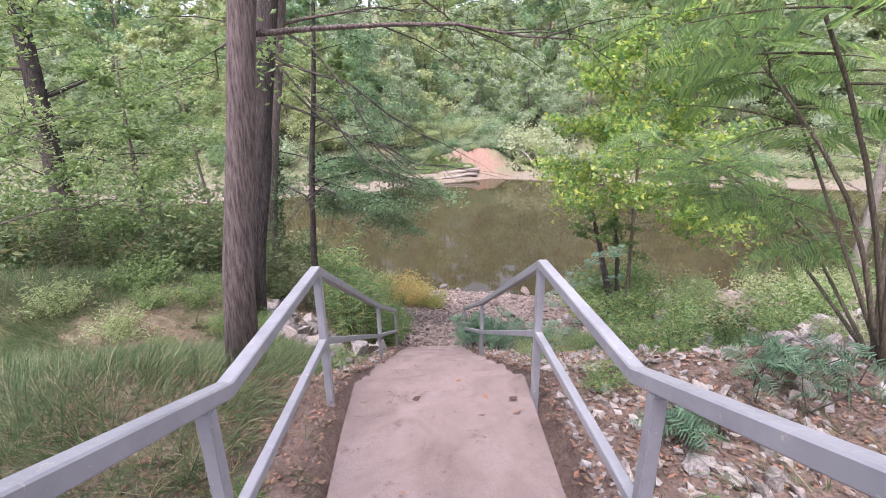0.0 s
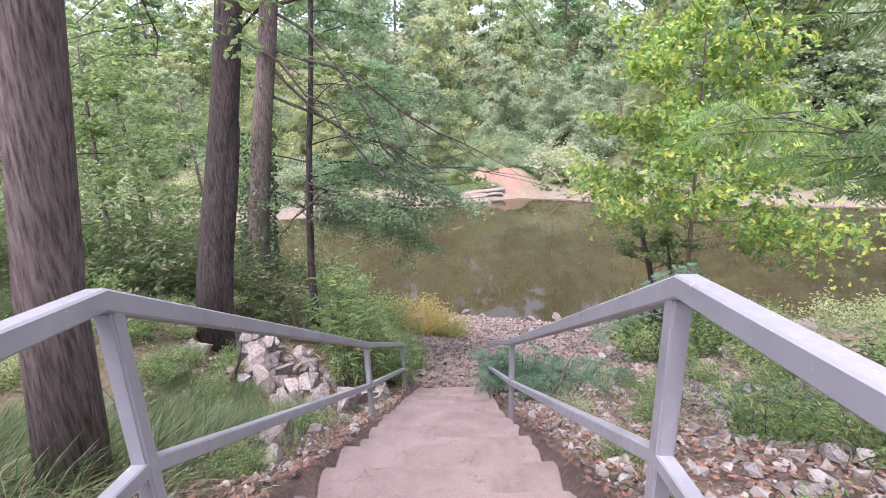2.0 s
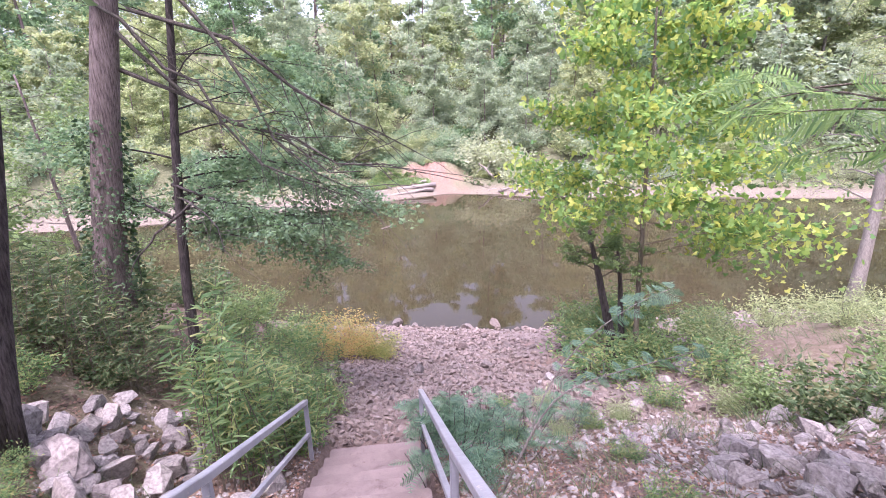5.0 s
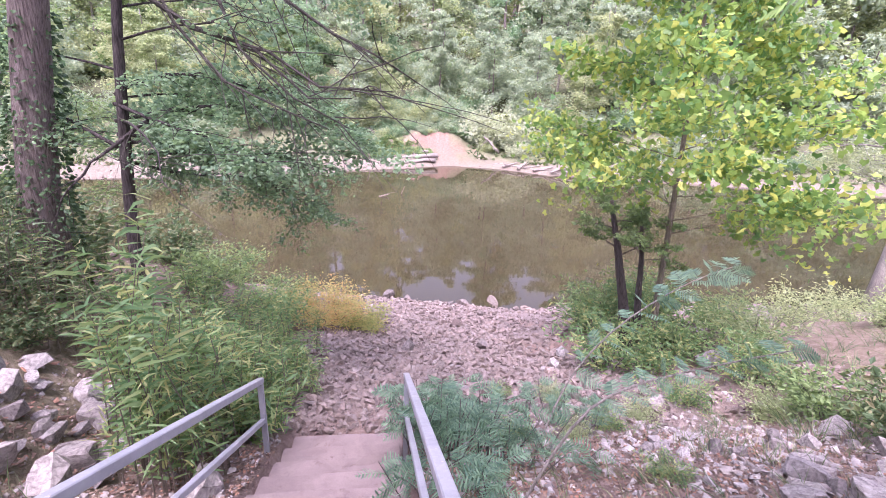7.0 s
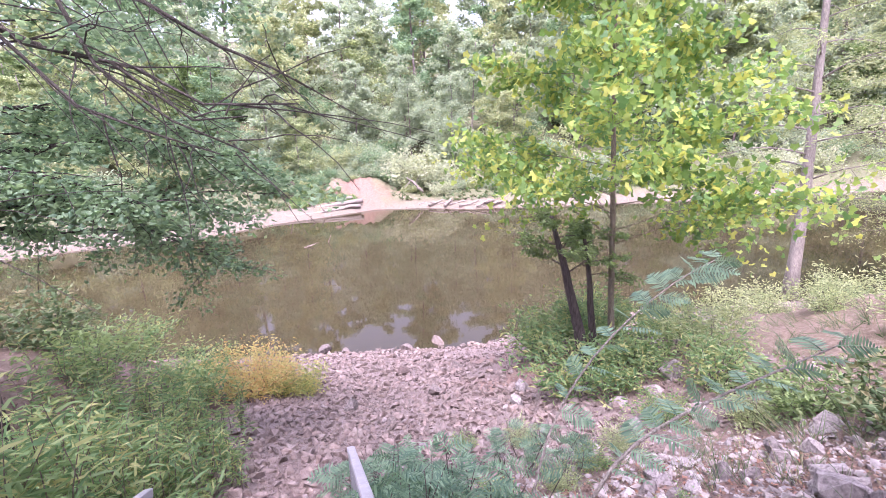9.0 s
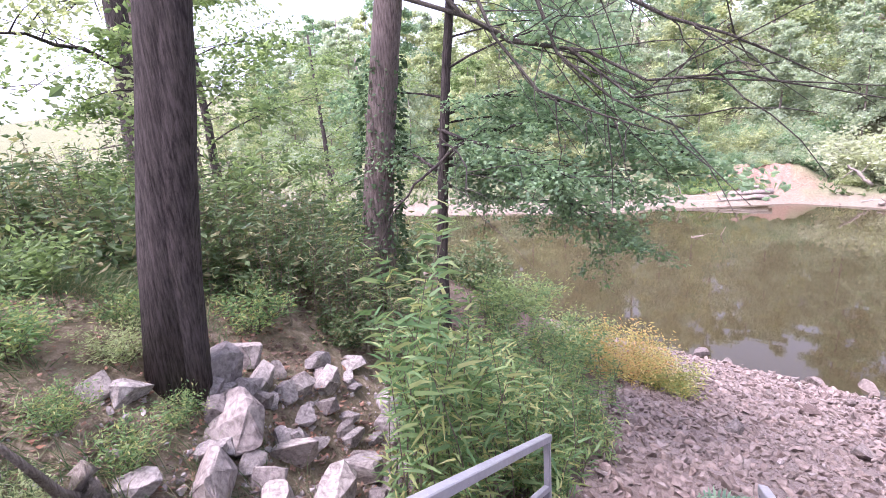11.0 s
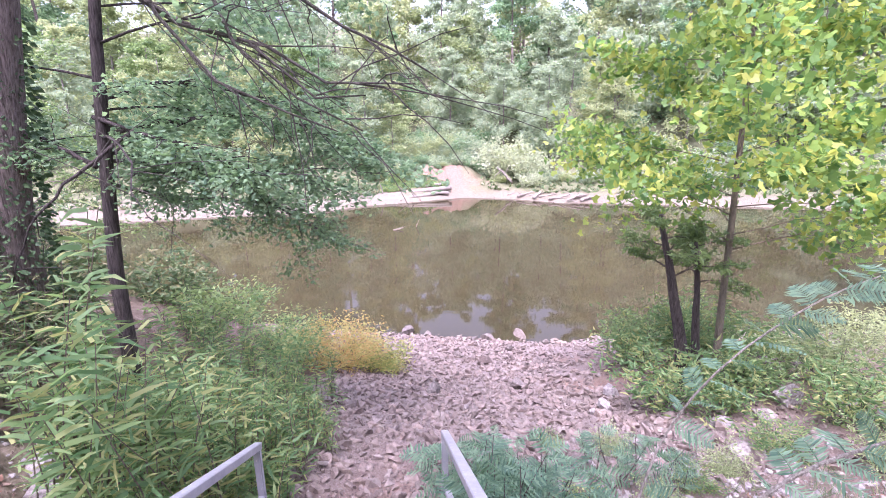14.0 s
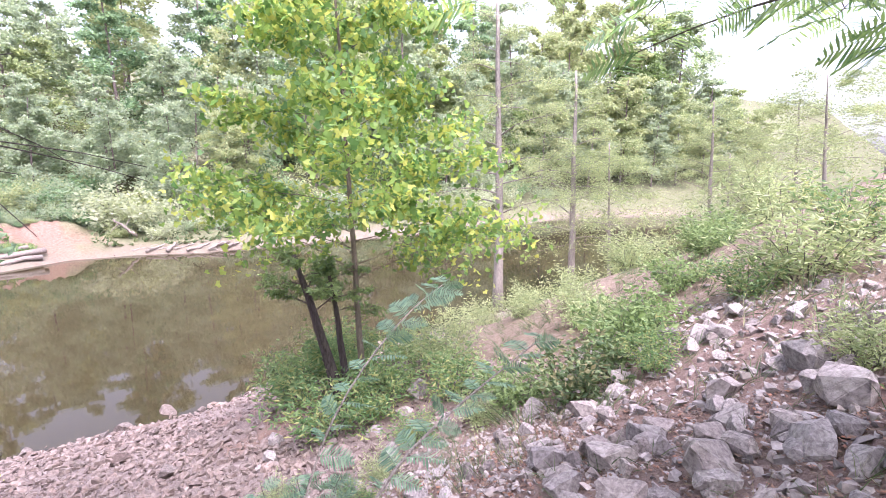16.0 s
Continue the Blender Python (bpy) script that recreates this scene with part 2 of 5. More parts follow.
# undergrowth leaves: the tree shade is put into a darker green
LEAF_SHADED = leaf_mat("leaf_undergrowth_shaded", (0.08, 0.13, 0.06), (0.17, 0.23, 0.11), (0.3, 0.27, 0.15), 0.4)
LEAF_IVY = leaf_mat("leaf_ivy", (0.04, 0.08, 0.04), (0.10, 0.16, 0.075), through=0.25)
LEAF_MID = leaf_mat("leaf_mid", (0.14, 0.21, 0.10), (0.27, 0.36, 0.16))
LEAF_SYC = leaf_mat("leaf_sycamore", (0.12, 0.25, 0.09), (0.34, 0.47, 0.13), (0.56, 0.57, 0.15), 0.6, 0.42)
LEAF_PALE = leaf_mat("leaf_pale", (0.27, 0.34, 0.18), (0.43, 0.48, 0.27))
# far leaves, green and yellow: distance haze put into paler, greyer, more even colour
LEAF_FAR_HAZED = leaf_mat("leaf_far_hazed", (0.34, 0.42, 0.32), (0.44, 0.51, 0.38), (0.48, 0.54, 0.4), 0.62, 0.75)
LEAF_FARY_HAZED = leaf_mat("leaf_far_yellow_hazed", (0.36, 0.42, 0.25), (0.47, 0.51, 0.30), (0.52, 0.54, 0.33), 0.6, 0.75)
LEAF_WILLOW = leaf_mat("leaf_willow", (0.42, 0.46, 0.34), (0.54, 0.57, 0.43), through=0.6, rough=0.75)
LEAF_CANE = leaf_mat("leaf_cane", (0.13, 0.24, 0.11), (0.27, 0.38, 0.17), (0.46, 0.46, 0.21))
LEAF_MIM = leaf_mat("leaf_mimosa", (0.16, 0.28, 0.14), (0.32, 0.44, 0.19), through=0.65)
LEAF_FERN = leaf_mat("leaf_blue_green", (0.10, 0.19, 0.14), (0.20, 0.31, 0.21))
LEAF_RUST = leaf_mat("leaf_rust", (0.44, 0.43, 0.17), (0.64, 0.53, 0.23), (0.68, 0.41, 0.19))
LEAF_YELLOW = leaf_mat("leaf_yellow_green", (0.24, 0.32, 0.11), (0.46, 0.47, 0.18), (0.6, 0.5, 0.2))
GRASS = leaf_mat("grass_blades", (0.06, 0.115, 0.05), (0.15, 0.21, 0.095), (0.38, 0.33, 0.21), 0.3)
LITTER = leaf_mat("dead_leaves", (0.085, 0.05, 0.038), (0.24, 0.165, 0.13), (0.32, 0.16, 0.11), 0.1, 0.8)
STONE = stone_mat("riprap_stone", (0.15, 0.133, 0.133), (0.32, 0.297, 0.292), (0.47, 0.443, 0.437))
SHORE = stone_mat("shore_gravel_stone", (0.11, 0.088, 0.08), (0.22, 0.182, 0.166), (0.32, 0.275, 0.255))
COBBLE = stone_mat("gravel_stone", (0.13, 0.103, 0.092), (0.265, 0.222, 0.204), (0.41, 0.36, 0.335))
WETSTONE = stone_mat("wet_stone", (0.07, 0.06, 0.055), (0.19, 0.165, 0.155), (0.34, 0.31, 0.3))
DARKSTONE = stone_mat("dark_stone", (0.05, 0.04, 0.035), (0.12, 0.09, 0.08), (0.2, 0.16, 0.14))


def concrete():
    m, nt, b = material("worn_concrete", 0.88, 0.25)
    c = where(nt)
    n1, n2, n3 = noise_node(nt, 2.4, 6, 0.65, c, 0.8), noise_node(nt, 130, 3, 0.7, c), noise_node(nt, 9, 8, 0.75, c, 1.2)
    col = ramp(nt, n1, [(0.25, (0.16, 0.12, 0.11)), (0.55, (0.235, 0.18, 0.167)), (0.8, (0.285, 0.228, 0.213))])
    col = mix(nt, 0.6, col, ramp(nt, n3, [(0.3, (0.5, 0.47, 0.46)), (0.42, (1, 1, 1))]), "MULTIPLY")
    col = mix(nt, 0.45, col, ramp(nt, n2, [(0.3, (0.55, 0.55, 0.55)), (0.6, (1.08, 1.06, 1.04))]), "MULTIPLY")
    spots = noise_node(nt, 4.5, 9, 0.8, c, 0.3)
    col = mix(nt, 0.75, col, ramp(nt, spots, [(0.57, (1, 1, 1)), (0.66, (0.5, 0.45, 0.42))]), "MULTIPLY")
    nt.links.new(col, b.inputs["Base Color"])
    bump(nt, b, n3, 0.35, 0.012)
    return m


def painted_steel():
    m, nt, b = material("grey_painted_steel", 0.42, 0.5)
    c = where(nt)
    n1, n2 = noise_node(nt, 26, 8, 0.75, c, 0.6), noise_node(nt, 4, 4, 0.6, c)
    col = ramp(nt, n2, [(0.3, (0.25, 0.245, 0.265)), (0.7, (0.335, 0.325, 0.35))])
    chips = ramp(nt, n1, [(0.6, (0, 0, 0)), (0.68, (1, 1, 1))])
    col = mix(nt, chips, col, (0.52, 0.46, 0.40))
    rust = ramp(nt, n1, [(0.74, (0, 0, 0)), (0.78, (1, 1, 1))])
    col = mix(nt, rust, col, (0.17, 0.10, 0.07))
    nt.links.new(col, b.inputs["Base Color"])
    nt.links.new(ramp(nt, n1, [(0.4, (0.36, 0.36, 0.36)), (0.75, (0.7, 0.7, 0.7))]), b.inputs["Roughness"])
    bump(nt, b, n1, 0.15, 0.003)
    return m


def muddy_water():
    m, nt, b = material("muddy_water", 0.03, 0.5)
    c = where(nt)
    n1 = noise_node(nt, 0.12, 3, 0.5, c)
    nt.links.new(ramp(nt, n1, [(0.3, (0.034, 0.027, 0.014)), (0.7, (0.048, 0.039, 0.021))]), b.inputs["Base Color"])
    b.inputs["IOR"].default_value = 1.33
    mp = nt.nodes.new("ShaderNodeMapping")
    mp.inputs["Scale"].default_value = (0.5, 1.4, 1)
    nt.links.new(c, mp.inputs["Vector"])
    bump(nt, b, noise_node(nt, 1.1, 3, 0.5, mp.outputs[0]), 0.03, 0.06)
    return m


def ground_mat():
    m, nt, b = material("river_bank_ground", 0.95, 0.15)
    c = where(nt)
    n1, n2, n3 = noise_node(nt, 0.7, 6, 0.6, c, 0.5), noise_node(nt, 7, 8, 0.7, c, 0.4), noise_node(nt, 45, 6, 0.75, c)
    att = {}
    for k in ("gravel", "grass", "clay", "woods"):
        a = nt.nodes.new("ShaderNodeAttribute")
        a.attribute_name = k
        att[k] = a.outputs["Fac"]
    soil = ramp(nt, n2, [(0.3, (0.1, 0.065, 0.053)), (0.5, (0.22, 0.154, 0.133)), (0.7, (0.34, 0.255, 0.225))])
    litter = ramp(nt, n3, [(0.3, (0.075, 0.046, 0.036)), (0.5, (0.2, 0.14, 0.115)), (0.68, (0.34, 0.25, 0.215))])
    base = mix(nt, n1, soil, litter)
    grav = ramp(nt, n3, [(0.28, (0.09, 0.068, 0.06)), (0.5, (0.22, 0.175, 0.158)), (0.7, (0.34, 0.285, 0.262))])
    gcol = ramp(nt, n2, [(0.3, (0.115, 0.09, 0.062)), (0.5, (0.21, 0.175, 0.115)), (0.68, (0.36, 0.285, 0.225))])
    clay = ramp(nt, n2, [(0.3, (0.12, 0.066, 0.048)), (0.5, (0.23, 0.14, 0.108)), (0.72, (0.31, 0.22, 0.175))])
    col = mix(nt, att["grass"], base, gcol)
    col = mix(nt, att["woods"], col, ramp(nt, n2, [(0.3, (0.07, 0.075, 0.04)), (0.7, (0.19, 0.19, 0.11))]))
    col = mix(nt, att["gravel"], col, grav)
    col = mix(nt, att["clay"], col, clay)
    nt.links.new(col, b.inputs["Base Color"])
    bump(nt, b, n3, 0.8, 0.05)
    return m


CONCRETE, STEEL, WATER, EARTH = concrete(), painted_steel(), muddy_water(), ground_mat()

# ---- the ground: bank, river bed and far bank in one sheet ----
WATER_Z = -6.83
BANK_Y = (-60, -6, 0.9, 3.3, 9.8, 19.8, 22.0, 27.0, 33.0)
BANK_Z = (6.0, 2.95, 0.0, -0.05, -3.72, -6.83, -7.6, -8.6, -9.5)


def smooth(v, a, b):
    s = np.clip((np.asarray(v, dtype=float) - a) / (b - a), 0, 1)
    return s * s * (3 - 2 * s)


def near_shore(x):
    return np.interp(x, (-60, -12, -4, 0, 5, 13.5, 20, 33, 50, 90, 200), (30, 24, 21.5, 20.2, 19.1, 19.2, 18, 15.3, 9, -18, -90))


def far_shore(x):
    return np.interp(x, (-120, -60, -35, -20, -11, -7.5, -4.4, -2, 1.5, 6.3, 10.3, 14.2, 17, 44, 54, 65, 100, 200), (70, 48, 39.5, 39, 41, 40.9, 42.4, 44.0, 45.2, 47.1, 46.0, 43.3, 43.0, 35.8, 35.5, 29, 6, -60))


def fbm(x, y, s):
    out = np.zeros(np.broadcast(x, y).shape)
    g = np.random.default_rng(3)
    for k in range(7):
        a = g.uniform(0, 6.28)
        w = s * 1.75 ** k
        out = out + np.sin((x * math.cos(a) + y * math.sin(a)) * w + g.uniform(0, 6.28)) * np.sin((y * math.cos(a * 1.7) - x * math.sin(a * 1.7)) * w * 0.8 + g.uniform(0, 6.28)) / 1.6 ** k
    return out


def height(x, y):
    x, y = np.asarray(x, dtype=float), np.asarray(y, dtype=float)
    shift = (19.8 - near_shore(x)) * smooth(y, 6, 14)
    yy = y + shift
    near = np.interp(yy, BANK_Y, BANK_Z)
    near = near + 1.45 * smooth(-x, 1.6, 4.2) * smooth(y, 4.5, 7.5) * (1 - smooth(yy, 13, 18.5))
    near = near + 1.3 * smooth(x, 4.0, 12.0) * smooth(y, 3.5, 7) * (1 - smooth(yy, 11, 17))
    near = near + 0.06 * fbm(x, y, 0.9) * smooth(np.abs(x - 0.0), 0.9, 2.0) * (1 - smooth(yy, 16, 20) * 0.7) + 0.02 * fbm(x, y, 4.0)
    near = near + 0.75 * np.exp(-((x - 5.9) ** 2 + (y - 13.7) ** 2) / 3.2)
    d = y - far_shore(x)
    far = WATER_Z + np.interp(d, (-9, 0, 2, 8.5, 10, 17, 45, 120, 600), (-2.6, 0, 0.5, 1.2, 2.6, 5.0, 15, 32, 60))
    far = far + (0.25 * fbm(x, y, 0.35)) * smooth(d, 1, 8) + 0.5 * np.exp(-((x - 2.3) ** 2 / 6.0 + (d - 2.9) ** 2 / 1.6))
    far = far + (1.25 + 0.3 * fbm(x, y, 1.7)) * smooth(d + 0.35 * fbm(x, y, 1.4), 3.9, 4.9) * smooth(x, -1.5, 1.5) * (1 - smooth(x, 6.6, 10.0)) * (1 - smooth(d, 8, 13))
    far = far + 0.35 * fbm(x, y, 1.3) * smooth(d, 4.5, 6) * smooth(x, 0, 1.5) * (1 - smooth(x, 7, 9)) * (1 - smooth(d, 7, 10)) * 0.5
    z = np.maximum(near, np.where(y > 24, far, -20) if near.ndim else far)
    # the bed under the steps
    z = z - 0.28 * (1 - smooth(np.abs(x), 0.55, 0.72)) * smooth(y, -9, -8) * (1 - smooth(y, 9.4, 9.8))
    return z


def spaced(lo, hi, a, b, fine, grow):
    c = list(np.arange(a, b + fine / 2, fine))
    s = fine
    while c[-1] < hi:
        s *= grow
        c.append(min(hi, c[-1] + s))
    s = fine
    while c[0] > lo:
        s *= grow
        c.insert(0, max(lo, c[0] - s))
    return np.array(c)


def make_ground():
    xs, ys = spaced(-1500, 1500, -9, 14, 0.16, 1.06), spaced(-900, 1800, -4, 21, 0.16, 1.05)
    X, Y = np.meshgrid(xs, ys)
    Z = height(X, Y)
    v = np.stack([X, Y, Z], -1).reshape(-1, 3)
    nx, ny = len(xs), len(ys)
    i, j = np.meshgrid(np.arange(nx - 1), np.arange(ny - 1))
    a = (j * nx + i).ravel()
    ob = build("ground", v, [np.stack([a, a + 1, a + nx + 1, a + nx], 1)], EARTH, smooth=True)
    x, y = v[:, 0], v[:, 1]
    yy = y + (19.8 - near_shore(x)) * smooth(y, 6, 14)
    wob = fbm(x, y, 0.8)
    d = y - far_shore(x)
    gravel = smooth(yy + wob * 0.8, 9.2, 11.0) * smooth(x + wob * 0.5, -1.6, -0.5) * (1 - smooth(x + wob, 4.0, 7.0)) * (1 - smooth(d, -20, -10))
    gravel = np.maximum(gravel, smooth(yy + wob * 0.5, 17.3, 18.8) * (1 - smooth(d, -20, -10)) * smooth(x, -3, -1))
    gravel = np.maximum(gravel, 0.35 * smooth(d, -1, 0.2) * (1 - smooth(d + wob * 0.8, 1.0 + 2.5 * (1 - smooth(x, -6, 1)), 2.0 + 4.5 * (1 - smooth(x, -6, 1)))))
    grass = smooth(-x + 0.6 * wob, 1.3, 2.4) * (1 - smooth(yy + wob, 9, 14))
    grass = np.maximum(grass, 0.5 * smooth(x + wob, 5, 9) * (1 - smooth(yy, 13, 17)))
    grass = np.maximum(grass, smooth(d + wob, 3, 6) * (1 - 0.2 * smooth(d, 10, 14)))
    clay = smooth(d + wob * 0.5, 3.2, 3.8) * (1 - smooth(d + wob * 0.9, 5.6, 6.6)) * smooth(x + wob, 0.8, 1.8) * (1 - smooth(x + wob, 6.6, 7.8))
    clay = np.maximum(clay, 0.8 * smooth(d, 0.4, 1.2) * (1 - smooth(d, 4.6, 5.6)) * smooth(x + wob * 0.6, 4.9, 5.7) * (1 - smooth(x + wob, 8, 9.5)))
    clay = np.maximum(clay, 0.75 * smooth(yy, 13, 14) * (1 - smooth(yy, 16.5, 18)) * smooth(x + wob, 2.8, 4.2) * (1 - smooth(x, 5.6, 7)))
    for name, val in (("gravel", gravel), ("grass", grass), ("clay", clay), ("woods", np.maximum(np.maximum(smooth(d + wob, 7.5, 10.5), 0.65 * smooth(d, -0.6, 0.2)), smooth(d + wob * 0.8, 2.2, 3.6) * (1 - smooth(x + wob, 2.5, 4.5) * (1 - smooth(x + wob, 8, 10)))))):
        ob.data.attributes.new(name, "FLOAT", "POINT").data.foreach_set("value", np.clip(val, 0, 1).astype(np.float32))
    return tagged(ob, "sloping river bank of soil, leaf litter, grass and gravel", "ground", kind="structure")


make_ground()
water = build("water", [(-400, -150, WATER_Z), (400, -150, WATER_Z), (400, 150, WATER_Z), (-400, 150, WATER_Z)], [[[0, 1, 2, 3]]], WATER)
tagged(water, "still muddy brown river water with soft reflections", "water", kind="structure")

# ---- concrete steps ----
RISE, TREAD, EDGE = 0.226, 0.412, 3.23


def bevel_box(name, x0, x1, y0, y1, z0, z1, mat, parent, r, chip=0.012):
    bm = bmesh.new()
    bmesh.ops.create_cube(bm, size=1)
    for p in bm.verts:
        p.co = Vector(((x0 + x1) / 2 + p.co.x * (x1 - x0), (y0 + y1) / 2 + p.co.y * (y1 - y0), (z0 + z1) / 2 + p.co.z * (z1 - z0)))
    bmesh.ops.subdivide_edges(bm, edges=bm.edges[:], cuts=3, use_grid_fill=True)
    for p in bm.verts:
        p.co += Vector(r.normal(size=3) * chip * 0.5)
    top = [e for e in bm.edges if len(e.link_faces) == 2 and e.calc_face_angle(0) > 1.0]
    bmesh.ops.bevel(bm, geom=top, offset=0.018, segments=2, affect="EDGES")
    me = bpy.data.meshes.new(name)
    bm.to_mesh(me)
    bm.free()
    me.materials.append(mat)
    ob = new(name, me)
    ob.parent = parent
    return ob


def make_stairs():
    st = thing("concrete_steps", (0, 0, 0), "worn pinkish-grey concrete steps going down to the river", "stairs")
    r = np.random.default_rng(5)
    bevel_box("landing", -0.62, 0.6, 1.0, EDGE, -0.5, 0.0, CONCRETE, st, r)
    for k in range(15):
        y = EDGE + k * TREAD
        z = -(k + 1) * RISE
        dx = r.uniform(-0.02, 0.02)
        bevel_box("step", -0.62 + dx, 0.6 + dx, y - 0.12, y + TREAD + r.uniform(-0.015, 0.015), z - 0.45, z + r.uniform(-0.012, 0.012), CONCRETE, st, r)
    for k in range(14):
        y = 1.0 - k * 0.43
        z = (k + 1) * 0.19
        bevel_box("step", -0.62, 0.6, y - 0.43, y + 0.1, z - 0.45, z, CONCRETE, st, r)
    return st


make_stairs()


# ---- steel handrails ----
def bar(name, a, b, parent, w=0.062, h=0.062, ext=0.0):
    """A square tube with rounded edges from a to b."""
    a, b = Vector(a), Vector(b)
    d = (b - a).normalized()
    a, b = a - d * ext, b + d * ext
    bm = bmesh.new()
    bmesh.ops.create_cube(bm, size=1)
    bmesh.ops.bevel(bm, geom=bm.edges[:], offset=0.14, segments=3, affect="EDGES")
    length = (b - a).length
    for p in bm.verts:
        p.co = Vector((p.co.x * w, p.co.y * h, p.co.z))
        if abs(p.co.z) > 0.3:
            p.co.z = math.copysign(length / 2 - (0.5 - abs(p.co.z)) * h, p.co.z)
    side = Vector((1, 0, 0))
    rot = Matrix((side, d.cross(side).normalized(), d)).transposed().to_4x4()
    bm.transform(Matrix.Translation((a + b) / 2) @ rot)
    bmesh.ops.recalc_face_normals(bm, faces=bm.faces[:])
    me = bpy.data.meshes.new(name)
    bm.to_mesh(me)
    bm.free()
    for f in me.polygons:
        f.use_smooth = False
    me.materials.append(STEEL)
    ob = new(name, me)
    ob.parent = parent
    return ob


def swept(name, line, parent, w, h):
    """A square tube with eased edges bent along a line in the plane of the steps."""
    line = np.array(line, dtype=float)
    seg = np.diff(line, axis=0)
    seg /= np.linalg.norm(seg, axis=1)[:, None]
    tan = np.concatenate([seg[:1], (seg[:-1] + seg[1:]), seg[-1:]])
    tan /= np.linalg.norm(tan, axis=1)[:, None]
    e = 0.2
    prof = np.array([(-1, -1 + e), (-1, 1 - e), (-1 + e, 1), (1 - e, 1), (1, 1 - e), (1, -1 + e), (1 - e, -1), (-1 + e, -1)]) * 0.5
    v = []
    for k, (p, d) in enumerate(zip(line, tan)):
        up = np.cross([1.0, 0, 0], d)
        c = 1.0 if k in (0, len(line) - 1) else 1 / max(0.5, float(np.dot(d, seg[k])))
        v.append(p + prof[:, :1] * w * np.array([1.0, 0, 0]) + prof[:, 1:] * h * c * up)
    n = len(line)
    v = np.concatenate(v)
    a = np.arange(8)
    q = np.concatenate([np.stack([k * 8 + a, k * 8 + (a + 1) % 8, (k + 1) * 8 + (a + 1) % 8, (k + 1) * 8 + a], 1) for k in range(n - 1)])
    ob = build(name, v, [q, np.array([a[::-1], (n - 1) * 8 + a])], STEEL, parent)
    return ob


def make_rail(x, label):
    rail = thing("handrail", (0, 0, 0), label, "handrail", "handrails along the steps")
    swept("top_rail", [(x, -4.2, 3.56), (x, 1.66, 1.02), (x, 3.0, 0.915), (x, 6.05, -0.79), (x, 8.86, -2.24)], rail, 0.058, 0.055)
    swept("middle_rail", [(x, -4.2, 3.06), (x, 1.5, 0.57), (x, 3.03, 0.42), (x, 6.05, -1.23), (x, 8.84, -2.68)], rail, 0.045, 0.046)
    for y, z in ((-1.6, 2.41), (1.52, 1.05), (3.03, 0.88), (6.05, -0.81), (8.83, -2.24)):
        bar("post", (x, y, float(height(x, y)) - 0.25), (x, y, z), rail, 0.05, 0.05)
    return rail


make_rail(-0.75, "grey painted steel handrail with two bars beside concrete steps")
make_rail(0.635, "weathered grey steel handrail with chipped paint beside steps")


# ---- trees and plants ----
def ground_z(x, y):
    return float(height(x, y))


